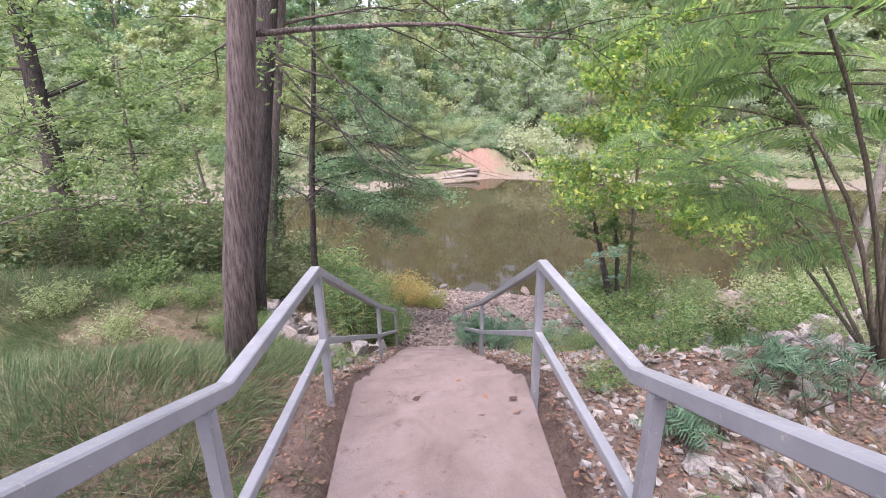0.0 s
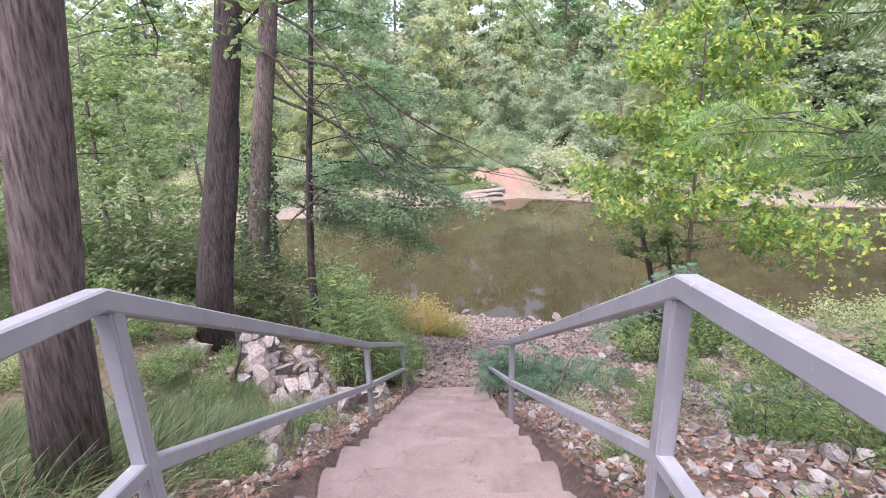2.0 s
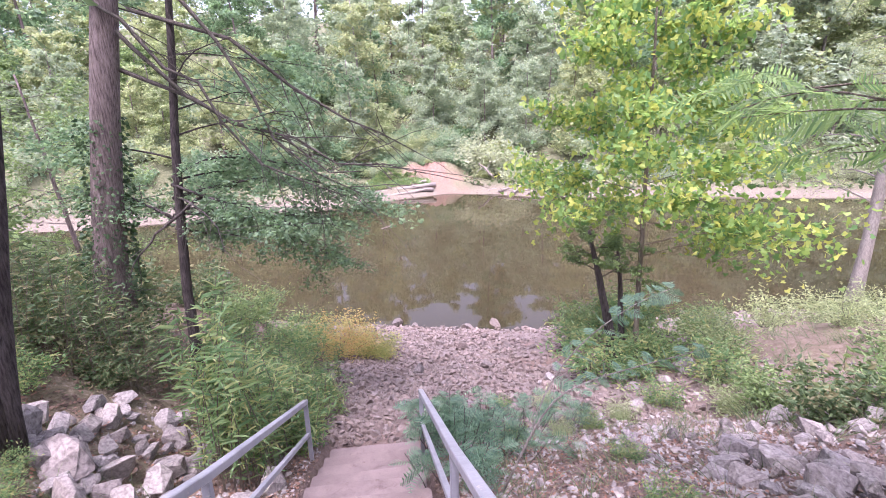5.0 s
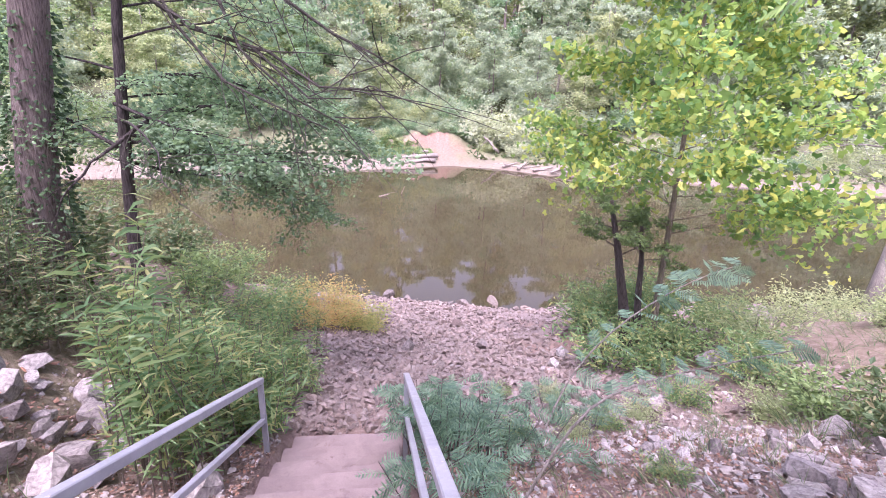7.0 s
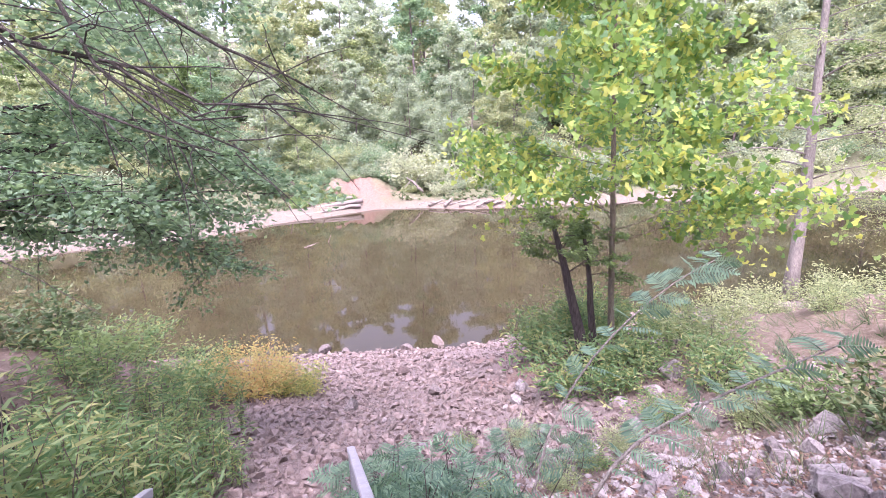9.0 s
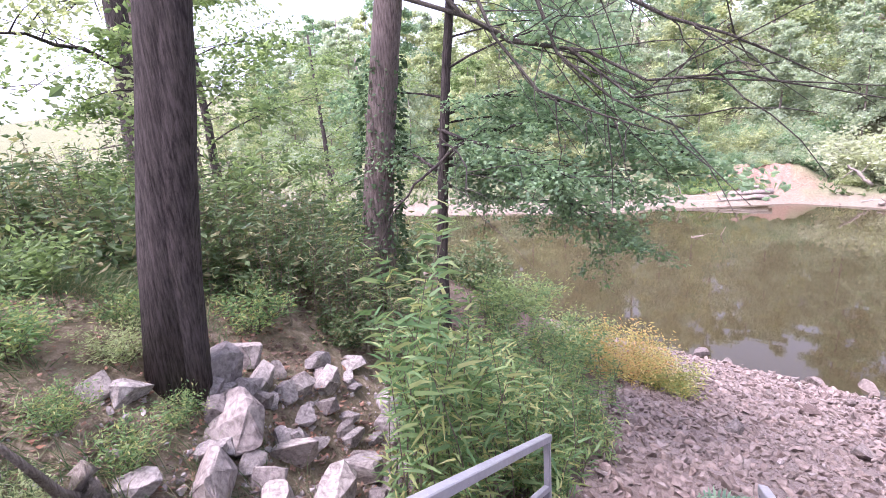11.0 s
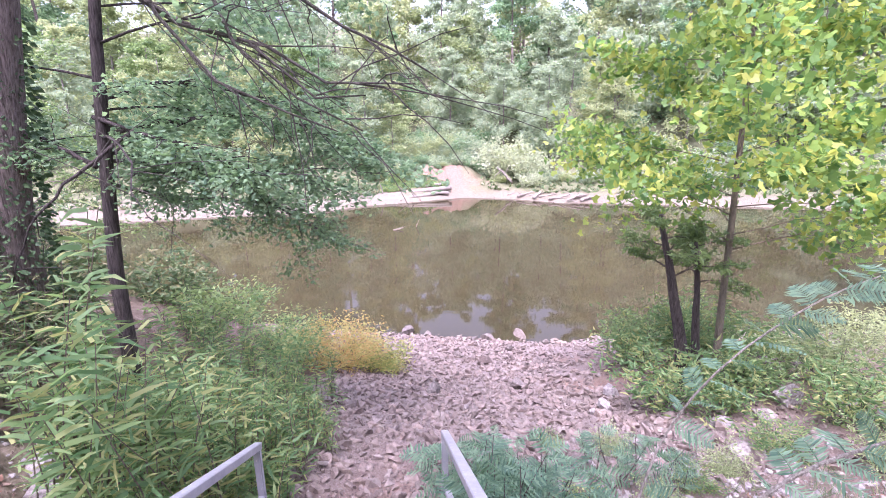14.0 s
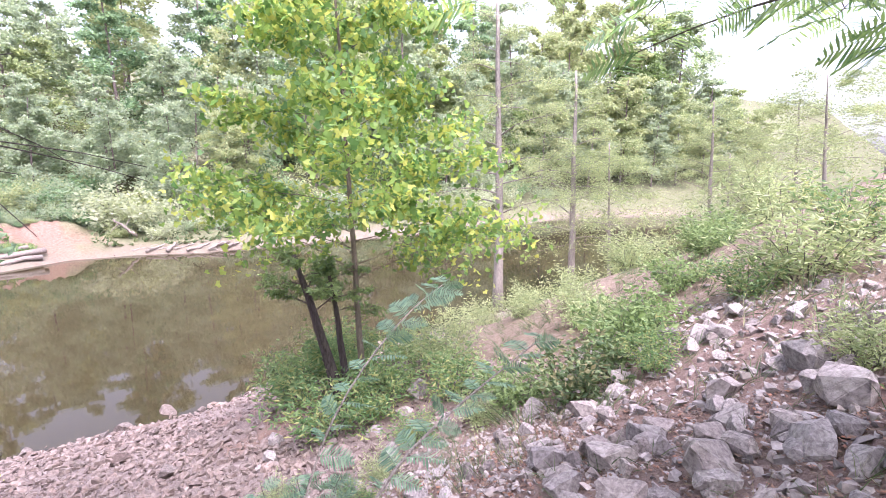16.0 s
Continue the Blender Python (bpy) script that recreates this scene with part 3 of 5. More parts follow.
def grow(name, base, tall, r0, top, first, spread, limbs, leaf_n, leaf, bark, leafmat, label, category="tree", seed=1, shape="oval",
         rise=0.45, droop=0.15, bias=(0, 0), flat=0.3, sides=9, width=0.5, twigs=6, scatter=0.16, group="", flare=1.35, crook=0.02, bare=0, kink=None, low=0.9, fine=False, clear=False, over=None):
    """A tree: tapered trunk, limbs with twigs, and a crown of single leaves. Built round its own base."""
    r = np.random.default_rng(seed)
    ob = thing(name, base, label, category, group)
    n = 12
    s = np.linspace(0, 1, n)
    line = np.stack([top[0] * s ** 1.2, top[1] * s ** 1.2, tall * s], 1)
    line[1:, :2] += np.cumsum(r.normal(size=(n - 1, 2)), 0) * crook * tall / n
    if kink is not None:
        line[:, :2] += np.outer(np.sin(np.pi * np.clip(s / 0.5, 0, 1)), kink)
    line[0, 2] -= 0.25
    rad = r0 * (1 - 0.72 * s)
    rad[0] *= flare
    rad[1] *= 1.06
    h = Heap()
    tube(h, line, rad, 14 if r0 > 0.1 else sides, 0.05, seed)
    h.make("trunk", bark, ob, smooth=True)
    crown = Heap()
    L_p, L_d = [], []
    for k in range(limbs + bare):
        f = first + (0.97 - first) * ((k + 0.5) / (limbs + bare)) ** low
        p0 = np.array([np.interp(f, s, line[:, i]) for i in range(3)])
        az = k * 2.4 + r.uniform(-0.5, 0.5)
        d = np.array([math.cos(az) + bias[0], math.sin(az) + bias[1], rise + r.uniform(-0.25, 0.25)])
        d /= np.linalg.norm(d)
        ln = spread * (1.05 - 0.62 * (f - first) / (1 - first)) * r.uniform(0.75, 1.15)
        u = np.linspace(0, 1, 7)
        pts = p0 + np.outer(u * ln, d) + np.outer(-droop * ln * u ** 2.2, [0, 0, 1.0]) + np.cumsum(r.normal(size=(7, 3)) * 0.035 * ln / 3, 0) * u[:, None] * 2
        lr = max(0.008, np.interp(f, s, rad) * 0.25)
        lh = Heap()
        tube(lh, pts, lr * (1 - 0.85 * u), 6, 0.04, seed + k)
        lim = lh.make("limb", bark if r0 > 0.05 else BARK_TWIG, ob, smooth=True) if fine else None
        isbare = k % max(1, (limbs + bare) // max(1, bare)) == 0 and bare > 0
        for j in range(twigs):
            uu = 0.28 + 0.72 * (j + r.uniform(0, 1)) / twigs
            q0 = np.array([np.interp(uu, u, pts[:, i]) for i in range(3)])
            td = d * 0.7 + r.normal(size=3) * np.array([0.6, 0.6, 0.35])
            td /= np.linalg.norm(td)
            tl = ln * r.uniform(0.22, 0.42)
            w = np.linspace(0, 1, 4)
            tp = q0 + np.outer(w * tl, td) + np.outer(-droop * tl * w ** 2, [0, 0, 1.0])
            th = Heap() if fine else lh
            tube(th, tp, max(0.004, lr * 0.28) * (1 - 0.75 * w), 4, cap=False)
            if fine:
                th.make("twig", BARK_TWIG, lim)
            if not isbare:
                m = max(1, int(leaf_n / (limbs * twigs)))
                ww = r.uniform(0.1, 1.08, m)
                pp = np.stack([np.interp(ww, w, tp[:, i]) for i in range(3)], 1) + r.normal(size=(m, 3)) * scatter * tl * np.array([1, 1, 0.6])
                L_p.append(pp)
                dd = td * 0.5 + r.normal(size=(m, 3)) * np.array([0.8, 0.8, 0.4]) - np.array([0, 0, 0.25])
                L_d.append(dd)
        if not fine:
            lh.make("limb", bark if r0 > 0.05 else BARK_TWIG, ob, smooth=True)
    if L_p:
        L_p, L_d = np.concatenate(L_p), np.concatenate(L_d)
        if clear:
            w = L_p + np.array(base)
            ok = ~((np.abs(w[:, 0]) < 1.9) & (w[:, 1] < 4.6) & (w[:, 2] < 4.2))
            L_p, L_d = L_p[ok], L_d[ok]
        if over is not None:
            w = L_p + np.array(base)
            ok = (w[:, 2] > over[1]) & (w[:, 1] > over[0])
            L_p, L_d = L_p[ok], L_d[ok]
        leaves(crown, L_p, L_d, leaf, r, shape, width, flat)
        crown.make("crown", leafmat, ob)
    return ob


def shrub(name, base, tall, wide, stems, leaf_n, leaf, leafmat, label, seed, category="shrub", group="", width=0.45, flat=0.2, bark=None, shape="oval"):
    r = np.random.default_rng(seed)
    ob = thing(name, base, label, category, group)
    h, P, D = Heap(), [], []
    for k in range(stems):
        az = k * 2.4 + r.uniform(-0.4, 0.4)
        out = wide * math.sqrt((k + 0.5) / stems) * r.uniform(0.6, 1.1)
        t = tall * r.uniform(0.6, 1.1) * (1 - 0.35 * out / wide)
        u = np.linspace(0, 1, 5)
        pts = np.stack([math.cos(az) * (0.12 * wide + out * u ** 1.3), math.sin(az) * (0.12 * wide + out * u ** 1.3), t * u - 0.08], 1)
        pts[1:] += r.normal(size=(4, 3)) * 0.04 * tall
        tube(h, pts, 0.012 * max(0.5, tall / 1.5) * (1 - 0.8 * u), 4, cap=False)
        m = leaf_n // stems
        w = r.uniform(0.15, 1.05, m) ** 0.8
        P.append(np.stack([np.interp(w, u, pts[:, i]) for i in range(3)], 1) + r.normal(size=(m, 3)) * 0.13 * wide * np.array([1, 1, 0.8]))
        D.append(r.normal(size=(m, 3)) * [1, 1, 0.5] + [math.cos(az) * 0.5, math.sin(az) * 0.5, 0.15])
    h.make("stem_tangle", bark or BARK_TWIG, ob, kind="stuff")
    lh = Heap()
    P = np.concatenate(P)
    keep = P[:, 2] > 0.02
    leaves(lh, P[keep], np.concatenate(D)[keep], leaf, r, shape, width, flat)
    lh.make("foliage", leafmat, ob)
    return ob


def set_at(ob, x, y, turn=0.0, scale=1.0, sink=0.0):
    m = pose(x, y, ground_z(x, y) - sink, 0, 0, turn)
    c = copy_thing(ob, m)
    c.scale = (scale,) * 3
    return c


# trunks of the near bank
grow("tall_tree", (-1.6, 3.65, ground_z(-1.6, 3.65)), 9.5, 0.115, (1.6, 0.6), 0.26, 3.6, 16, 14000, 0.085, BARK_GREY, LEAF_MID,
     "straight tree with reddish-grey furrowed bark beside the steps", seed=11, rise=0.2, droop=0.18, bias=(0.35, 0.5), flat=0.5, twigs=9, flare=1.25, low=1.5, fine=True, clear=True)
lean = grow("leaning_tree", (-3.05, 7.5, ground_z(-3.05, 7.5)), 11.0, 0.185, (2.3, 0.8), 0.4, 3.6, 13, 9000, 0.1, BARK_DARK, LEAF_OAK,
     "thick dark-barked tree with a long seam in its trunk", seed=12, rise=0.3, flat=0.4, twigs=7, flare=1.2, kink=(0.04, 0.0), fine=True, clear=True)
s = np.linspace(0, 0.29, 9)
seam = np.stack([2.3 * s ** 1.2 + 0.04 * np.sin(np.pi * s / 0.5) + 0.085, 0.8 * s ** 1.2 + 0.02, 11.0 * s - 0.1], 1)
h = Heap()
tube(h, seam, np.array([0.17, 0.15, 0.135, 0.13, 0.125, 0.125, 0.12, 0.105, 0.03]), 12, 0.05, 3)
h.make("fused_stem", BARK_DARK, lean, "second stem grown into the trunk along a seam", smooth=True)
ivy_tree = grow("ivy_clad_tree", (-3.98, 11.2, ground_z(-3.98, 11.2)), 13.0, 0.225, (2.3, 0.0), 0.4, 4.2, 10, 2200, 0.1, BARK_GREY, LEAF_OAK,
     "tall grey tree with a flared base and bare drooping branches", seed=13, rise=0.12, droop=0.2, bias=(0.9, -0.3), flat=0.5, bare=6, twigs=11, flare=1.7, fine=True)
slim = grow("slender_tree", (-2.86, 11.1, ground_z(-2.86, 11.1)), 8.5, 0.09, (0.75, 0.1), 0.3, 2.8, 16, 12000, 0.085, BARK_DARK, LEAF_OAK,
     "slender dark tree with wide sprays of blue-green leaves over the water", width=0.65, seed=14, rise=0.2, droop=0.16, bias=(0.6, 0.3), flat=0.5, twigs=10, scatter=0.13, low=1.35, fine=True, over=(10.6, -2.0))
for k, (x, y, t, rr, ln) in enumerate(((-7.6, 10.2, 11, 0.2, 2.6), (-6.2, 6.6, 6.0, 0.085, 2.2), (-9.5, 13, 7.5, 0.11, 2.8), (-15, 15, 10, 0.15, 3.4),
                                        (-10.5, 18, 7.0, 0.11, 2.8), (-7.4, 16.5, 5.5, 0.07, 2.4), (-20, 20, 10, 0.17, 3.8), (-5.9, 9.9, 4.2, 0.05, 1.8), (-13, 4.0, 10, 0.15, 3.2), (-9.2, 2.0, 9, 0.12, 3.0))):
    grow("bank_tree", (x, y, ground_z(x, y)), t, rr, (0.3 * math.sin(k), 0.4 * math.cos(k * 2)), 0.12, ln, 18, 6000, 0.1, BARK_GREY if k % 2 else BARK_DARK,
         LEAF_MID if k % 3 else LEAF_PALE, ("slim understorey tree with light airy foliage on the bank", "grey-barked woodland tree with thin spreading branches")[k % 2], seed=30 + k, rise=0.3, flat=0.5, twigs=7, scatter=0.22, group="woodland trees on the near bank")

BARE = (
    [(-3.65, 11.0, 2.73), (-2.88, 10.9, 2.26), (-2.43, 10.8, 1.67), (-2.0, 10.7, 1.48), (-1.75, 10.6, 0.98), (-1.27, 10.5, 0.41), (-0.65, 10.4, 0.14), (-0.19, 10.3, -0.03)],
    [(-2.32, 11.0, 2.73), (-1.76, 10.9, 2.01), (-1.38, 10.8, 1.35), (-1.11, 10.6, 0.74), (-0.57, 10.5, 0.27), (0.03, 10.4, -0.03)],
    [(-1.61, 11.0, 2.04), (-0.87, 11.0, 1.42), (-0.16, 11.0, 0.97), (0.31, 11.0, 0.77), (0.71, 11.0, 0.54)],
    [(-2.82, 11.0, 1.9), (-2.22, 10.9, 1.3), (-1.61, 10.8, 0.95), (-1.02, 10.7, 0.78), (-0.4, 10.5, 0.27), (0.07, 10.4, 0.29)],
    [(-2.2, 11.0, 1.29), (-1.65, 10.8, 0.94), (-0.85, 10.7, 0.74), (-0.28, 10.4, 0.4), (0.52, 10.2, 0.38)],
)
g = np.random.default_rng(5)
for line in BARE:
    ln = np.array([(-3.72 + 0.17 * (line[0][2] + 0.55), 11.2, line[0][2] + 0.5)] + list(line)) - np.array(ivy_tree.location)
    h = Heap()
    n = len(ln)
    tube(h, ln, np.linspace(0.034, 0.007, n), 6, 0.04)
    for j in range(12):
        u = g.uniform(0.25, 1.0) * (n - 1)
        q = np.array([np.interp(u, np.arange(n), ln[:, i]) for i in range(3)])
        d = (ln[-1] - ln[0]) / np.linalg.norm(ln[-1] - ln[0]) + g.normal(size=3) * [0.5, 0.5, 0.5]
        w = np.linspace(0, 1, 5)
        tube(h, q + np.outer(w * g.uniform(0.4, 1.1), d) - np.outer(w * w * 0.15, [0, 0, 1]) + g.normal(size=(5, 3)) * 0.02, np.linspace(0.008, 0.003, 5), 4, cap=False)
    h.make("bare_limb", BARK_TWIG, ivy_tree, "leafless grey limb", smooth=True)
h = Heap()
zz, az = g.uniform(0, 1, 2600) ** 1.5 * 3.4, g.uniform(0, 6.28, 2600)
rr = 0.29 - 0.03 * zz + g.uniform(0, 0.12, 2600)
leaves(h, np.stack([np.cos(az) * rr + 0.13 * zz, np.sin(az) * rr, zz], 1), np.stack([np.cos(az), np.sin(az), -0.6 + 0 * az], 1), 0.062, g, "oval", 0.8)
h.make("ivy", LEAF_IVY, ivy_tree, "dark green ivy climbing the trunk")



def leafy_limb(ob, ctrl, r0, twigs, leaf_n, leaf, bark, leafmat, seed, reach=0.55, width=0.6):
    """A limb of a standing tree along a line of places, with level sprays of leaves."""
    r = np.random.default_rng(seed)
    ctrl = np.array(ctrl, dtype=float) - np.array(ob.location)
    u0 = np.linspace(0, 1, len(ctrl))
    u = np.linspace(0, 1, 14)
    ln = np.stack([np.interp(u, u0, ctrl[:, i]) for i in range(3)], 1)
    for _ in range(2):
        ln[1:-1] = (ln[:-2] + 2 * ln[1:-1] + ln[2:]) / 4
    ln[1:] += r.normal(size=(13, 3)) * 0.012
    h, lh = Heap(), Heap()
    tube(h, ln, r0 * (1 - 0.8 * u), 6, 0.05, seed)
    for j in range(twigs):
        uu = 0.15 + 0.85 * (j + r.uniform(0, 1)) / twigs
        q = np.array([np.interp(uu, u, ln[:, i]) for i in range(3)])
        d = (ln[-1] - ln[0]) / np.linalg.norm(ln[-1] - ln[0]) * 0.5 + r.normal(size=3) * [0.8, 0.8, 0.22]
        d /= np.linalg.norm(d)
        w = np.linspace(0, 1, 5)
        tp = q + np.outer(w * reach * r.uniform(0.5, 1.2), d) - np.outer(w * w * 0.12, [0, 0, 1]) + r.normal(size=(5, 3)) * 0.012 * w[:, None]
        tube(h, tp, np.linspace(0.007, 0.0025, 5), 4, cap=False)
        m = leaf_n // twigs
        if m:
            ww = r.uniform(0.15, 1.05, m)
            pp = np.stack([np.interp(ww, w, tp[:, i]) for i in range(3)], 1) + r.normal(size=(m, 3)) * [0.085, 0.085, 0.045]
            leaves(lh, pp, d * 0.6 + r.normal(size=(m, 3)) * [0.8, 0.8, 0.3] - [0, 0, 0.2], leaf, r, "oval", width, 0.55)
    h.make("limb", bark, ob, smooth=True)
    if leaf_n:
        lh.make("leaf_spray", leafmat, ob)


for k, (ctrl, n) in enumerate((
        ([(-2.75, 11.1, -0.1), (-1.78, 11.3, 0.12), (-1.02, 11.4, 0.13), (-0.31, 11.6, -0.15), (0.1, 11.8, -0.39)], 3200),
        ([(-2.78, 11.1, -0.35), (-1.98, 11.3, -0.36), (-1.37, 11.4, -0.71), (-0.91, 11.6, -1.05), (-0.58, 11.8, -1.42)], 2600),
        ([(-2.7, 11.1, 0.2), (-2.15, 11.3, 0.5), (-1.37, 11.5, 0.37), (-0.57, 11.8, 0.13)], 2600),
        ([(-2.78, 11.1, -0.4), (-3.4, 11.3, -0.1), (-4.2, 11.6, -0.07)], 1500),
        ([(-2.76, 11.1, -0.25), (-2.36, 11.3, -0.31), (-1.7, 11.4, -0.52), (-1.12, 11.6, -0.51), (-0.51, 11.8, -0.73)], 2800),
        ([(-2.72, 11.1, 0.1), (-2.2, 10.8, -0.05), (-1.5, 10.6, -0.2), (-0.9, 10.5, -0.45)], 2000),
        ([(-2.78, 11.1, -0.55), (-2.4, 11.6, -0.8), (-1.8, 12.2, -0.95), (-1.3, 12.6, -1.1)], 1300),
        ([(-2.2, 10.9, -0.03), (-2.63, 10.8, -0.3), (-2.96, 10.7, -0.59), (-3.2, 10.6, -0.85), (-3.5, 10.6, -1.5)], 0))):
    leafy_limb(slim, ctrl, 0.026, 30 if n else 5, n, 0.066, BARK_DARK, LEAF_OAK, 700 + k, 0.6)

# the bright young sycamore and the pair of dark stems behind it
grow("sycamore", (5.5, 12.3, ground_z(5.5, 12.3)), 7.6, 0.062, (0.0, 0.5), 0.3, 2.7, 30, 12500, 0.155, BARK_MIM, LEAF_SYC,
     "young sycamore with large bright yellow-green lobed leaves", seed=21, shape="lobed", rise=0.45, droop=0.12, flat=0.35, twigs=8, scatter=0.26, crook=0.012, low=1.15, fine=True)
for x, y, t, w, lean in ((5.2, 12.62, 3.0, 0.125, -0.75), (5.42, 12.68, 2.7, 0.085, -0.3)):
    grow("ivy_sapling", (x, y, ground_z(x, y)), t, w, (lean, 0.1), 0.62, 0.9, 8, 1300, 0.09, BARK_DARK, LEAF_MID,
         "short dark sapling stem wrapped in ivy", seed=int(x * 10), group="ivy-clad saplings by the water")
for k, (x, y, t, rr) in enumerate(((18.3, 18.7, 14, 0.24), (23.0, 17.4, 11.5, 0.2), (32.8, 13.4, 10, 0.16), (24, 15.8, 7.5, 0.1), (40, 14.0, 8, 0.13), (38, 10, 8, 0.13), (30, 8.0, 6, 0.1), (45, 6, 8, 0.14))):
    grow("waterside_tree", (x, y, max(ground_z(x, y), WATER_Z - 0.3)), t, rr, (0.4 * math.sin(k * 2.1), 0.5), 0.24, 3.7, 24, 11000, 0.13, BARK_PALE, LEAF_PALE,
         "pale-barked waterside tree with fine yellow-green foliage", seed=50 + k, rise=0.4, droop=0.3, width=0.32, twigs=8, scatter=0.25, group="waterside trees")


# ---- feathery mimosa ----
def mimosa_stem(pts, r0, bark_heap):
    u = np.linspace(0, 1, len(pts))
    tube(bark_heap, pts, r0 * (1 - 0.8 * u), 7, 0.03)


def curve(ctrl, n=12):
    ctrl = np.asarray(ctrl, dtype=float)
    u = np.linspace(0, len(ctrl) - 1, n)
    out = np.stack([np.interp(u, np.arange(len(ctrl)), ctrl[:, i]) for i in range(3)], 1)
    for _ in range(2):
        out[1:-1] = (out[:-2] + 2 * out[1:-1] + out[2:]) / 4
    return out


def make_mimosa():
    bx, by = 3.2, 3.15
    bz = ground_z(bx, by)
    ob = thing("mimosa_tree", (bx, by, bz), "many-stemmed mimosa with feathery green leaves above the rocks", "tree")
    r = np.random.default_rng(61)
    heads = [(-1.7, 0.9, 3.5), (-1.0, 1.9, 3.0), (0.5, 2.0, 3.6), (1.7, 0.6, 3.3), (-2.0, -0.3, 3.5), (0.0, 4.1, 1.3), (-0.3, 2.9, 2.6), (0.15, 2.9, 1.0)]
    for k, hd in enumerate(heads):
        hd = np.array(hd)
        ln = curve([(0.05 * math.cos(k), 0.05 * math.sin(k), -0.1), hd * [0.2, 0.2, 0.4] + r.normal(size=3) * 0.06, hd * [0.55, 0.55, 0.8] + r.normal(size=3) * 0.1, hd], 10)
        h, lh = Heap(), Heap()
        mimosa_stem(ln, 0.023 if k < 5 else 0.018, h)
        P, D = [], []
        for j in range(14):
            u = 0.45 + 0.55 * j / 13
            q = np.array([np.interp(u, np.linspace(0, 1, 10), ln[:, i]) for i in range(3)])
            az = k * 1.1 + j * 2.3
            d = np.array([math.cos(az), math.sin(az), r.uniform(-0.05, 0.35)])
            tl = r.uniform(0.5, 1.1)
            tw = q + np.outer(np.linspace(0, tl, 5), d) - np.outer(np.linspace(0, 1, 5) ** 2 * 0.18, [0, 0, 1])
            tube(h, tw, np.linspace(0.009, 0.003, 5), 4, cap=False)
            for i in range(1, 5):
                for sg in (-1, 1):
                    side = np.cross(d, [0, 0, 1.0]) * sg
                    P.append(tw[i])
                    D.append(side * 0.8 + d * r.uniform(0.2, 0.9) + [0, 0, r.uniform(-0.3, 0.15)])
        h.make("stem", BARK_MIM, ob, smooth=True)
        fronds(lh, P, D, 0.24 if hd[2] < 1 else 0.3, r, 11, 0.4)
        lh.make("foliage", LEAF_MIM, ob)
    return ob


make_mimosa()


def make_shoot(ctrl, label, seed, size=0.2):
    """A long leaning mimosa shoot with feathery leaves towards its tip."""
    base = np.array(ctrl[0])
    ob = thing("mimosa_shoot", tuple(base), label, "plant", "leaning mimosa shoots")
    r = np.random.default_rng(seed)
    ln = curve(np.array(ctrl) - base, 14)
    h = Heap()
    tube(h, ln, np.linspace(0.011, 0.004, 14), 6)
    h.make("stem", BARK_PALE, ob, smooth=True)
    P, D = [], []
    d = (ln[-1] - ln[0]) / np.linalg.norm(ln[-1] - ln[0])
    for j in range(22):
        u = 0.3 + 0.7 * j / 21
        q = np.array([np.interp(u, np.linspace(0, 1, 14), ln[:, i]) for i in range(3)])
        side = np.cross(d, [0, 0, 1.0])
        side /= np.linalg.norm(side)
        sg = -1 if j % 2 else 1
        P.append(q)
        D.append(side * sg * 0.9 + d * 0.5 + [0, 0, r.uniform(-0.25, 0.25)])
    lh = Heap()
    fronds(lh, P, D, size * 0.85, r, 12)
    lh.make("foliage", LEAF_FERN, ob)
    return ob


SHOOT2 = [(1.2, 7.05, ground_z(1.2, 7.05)), (1.58, 7.1, -1.3), (1.9, 7.1, -1.13), (2.35, 7.1, -1.03), (2.95, 7.1, -0.92)]
make_shoot([(1.72, 8.1, ground_z(1.72, 8.1)), (2.06, 8.4, -2.03), (2.48, 8.4, -1.45), (3.08, 8.4, -1.04), (3.5, 8.4, -0.9)], "long leaning mimosa shoot with feathery leaves at its tip", 71, 0.3)
make_shoot(SHOOT2, "slanting mimosa shoot with feathery leaves over the stones", 72, 0.2)


def fern_patch(x, y, tall, wide, n, label, seed, mat=None):
    z = ground_z(x, y)
    ob = thing("mimosa_seedling", (x, y, z), label, "plant", "feathery seedlings")
    r = np.random.default_rng(seed)
    h, lh, P, D = Heap(), Heap(), [], []
    for k in range(n):
        a, q = r.uniform(0, 6.28), wide * math.sqrt(r.uniform(0, 1))
        bx, by = math.cos(a) * q, math.sin(a) * q
        bz = ground_z(x + bx, y + by) - z
        t = tall * r.uniform(0.6, 1.15)
        tip = np.array([bx + r.normal() * 0.15, by + r.normal() * 0.15, bz + t])
        tube(h, np.array([[bx, by, bz - 0.05], (np.array([bx, by, bz]) + tip) / 2 + r.normal(size=3) * 0.03, tip]), [0.007, 0.005, 0.003], 4, cap=False)
        for j in range(6):
            az = r.uniform(0, 6.28)
            P.append(np.array([bx, by, bz]) + (tip - [bx, by, bz]) * r.uniform(0.45, 1.0))
            D.append(np.array([math.cos(az), math.sin(az), r.uniform(-0.1, 0.5)]))
    h.make("stem_tangle", BARK_TWIG, ob, kind="stuff")
    fronds(lh, P, D, 0.12 + 0.18 * tall, r, 8, 0.35)
    lh.make("foliage", mat or LEAF_FERN, ob)
    return ob


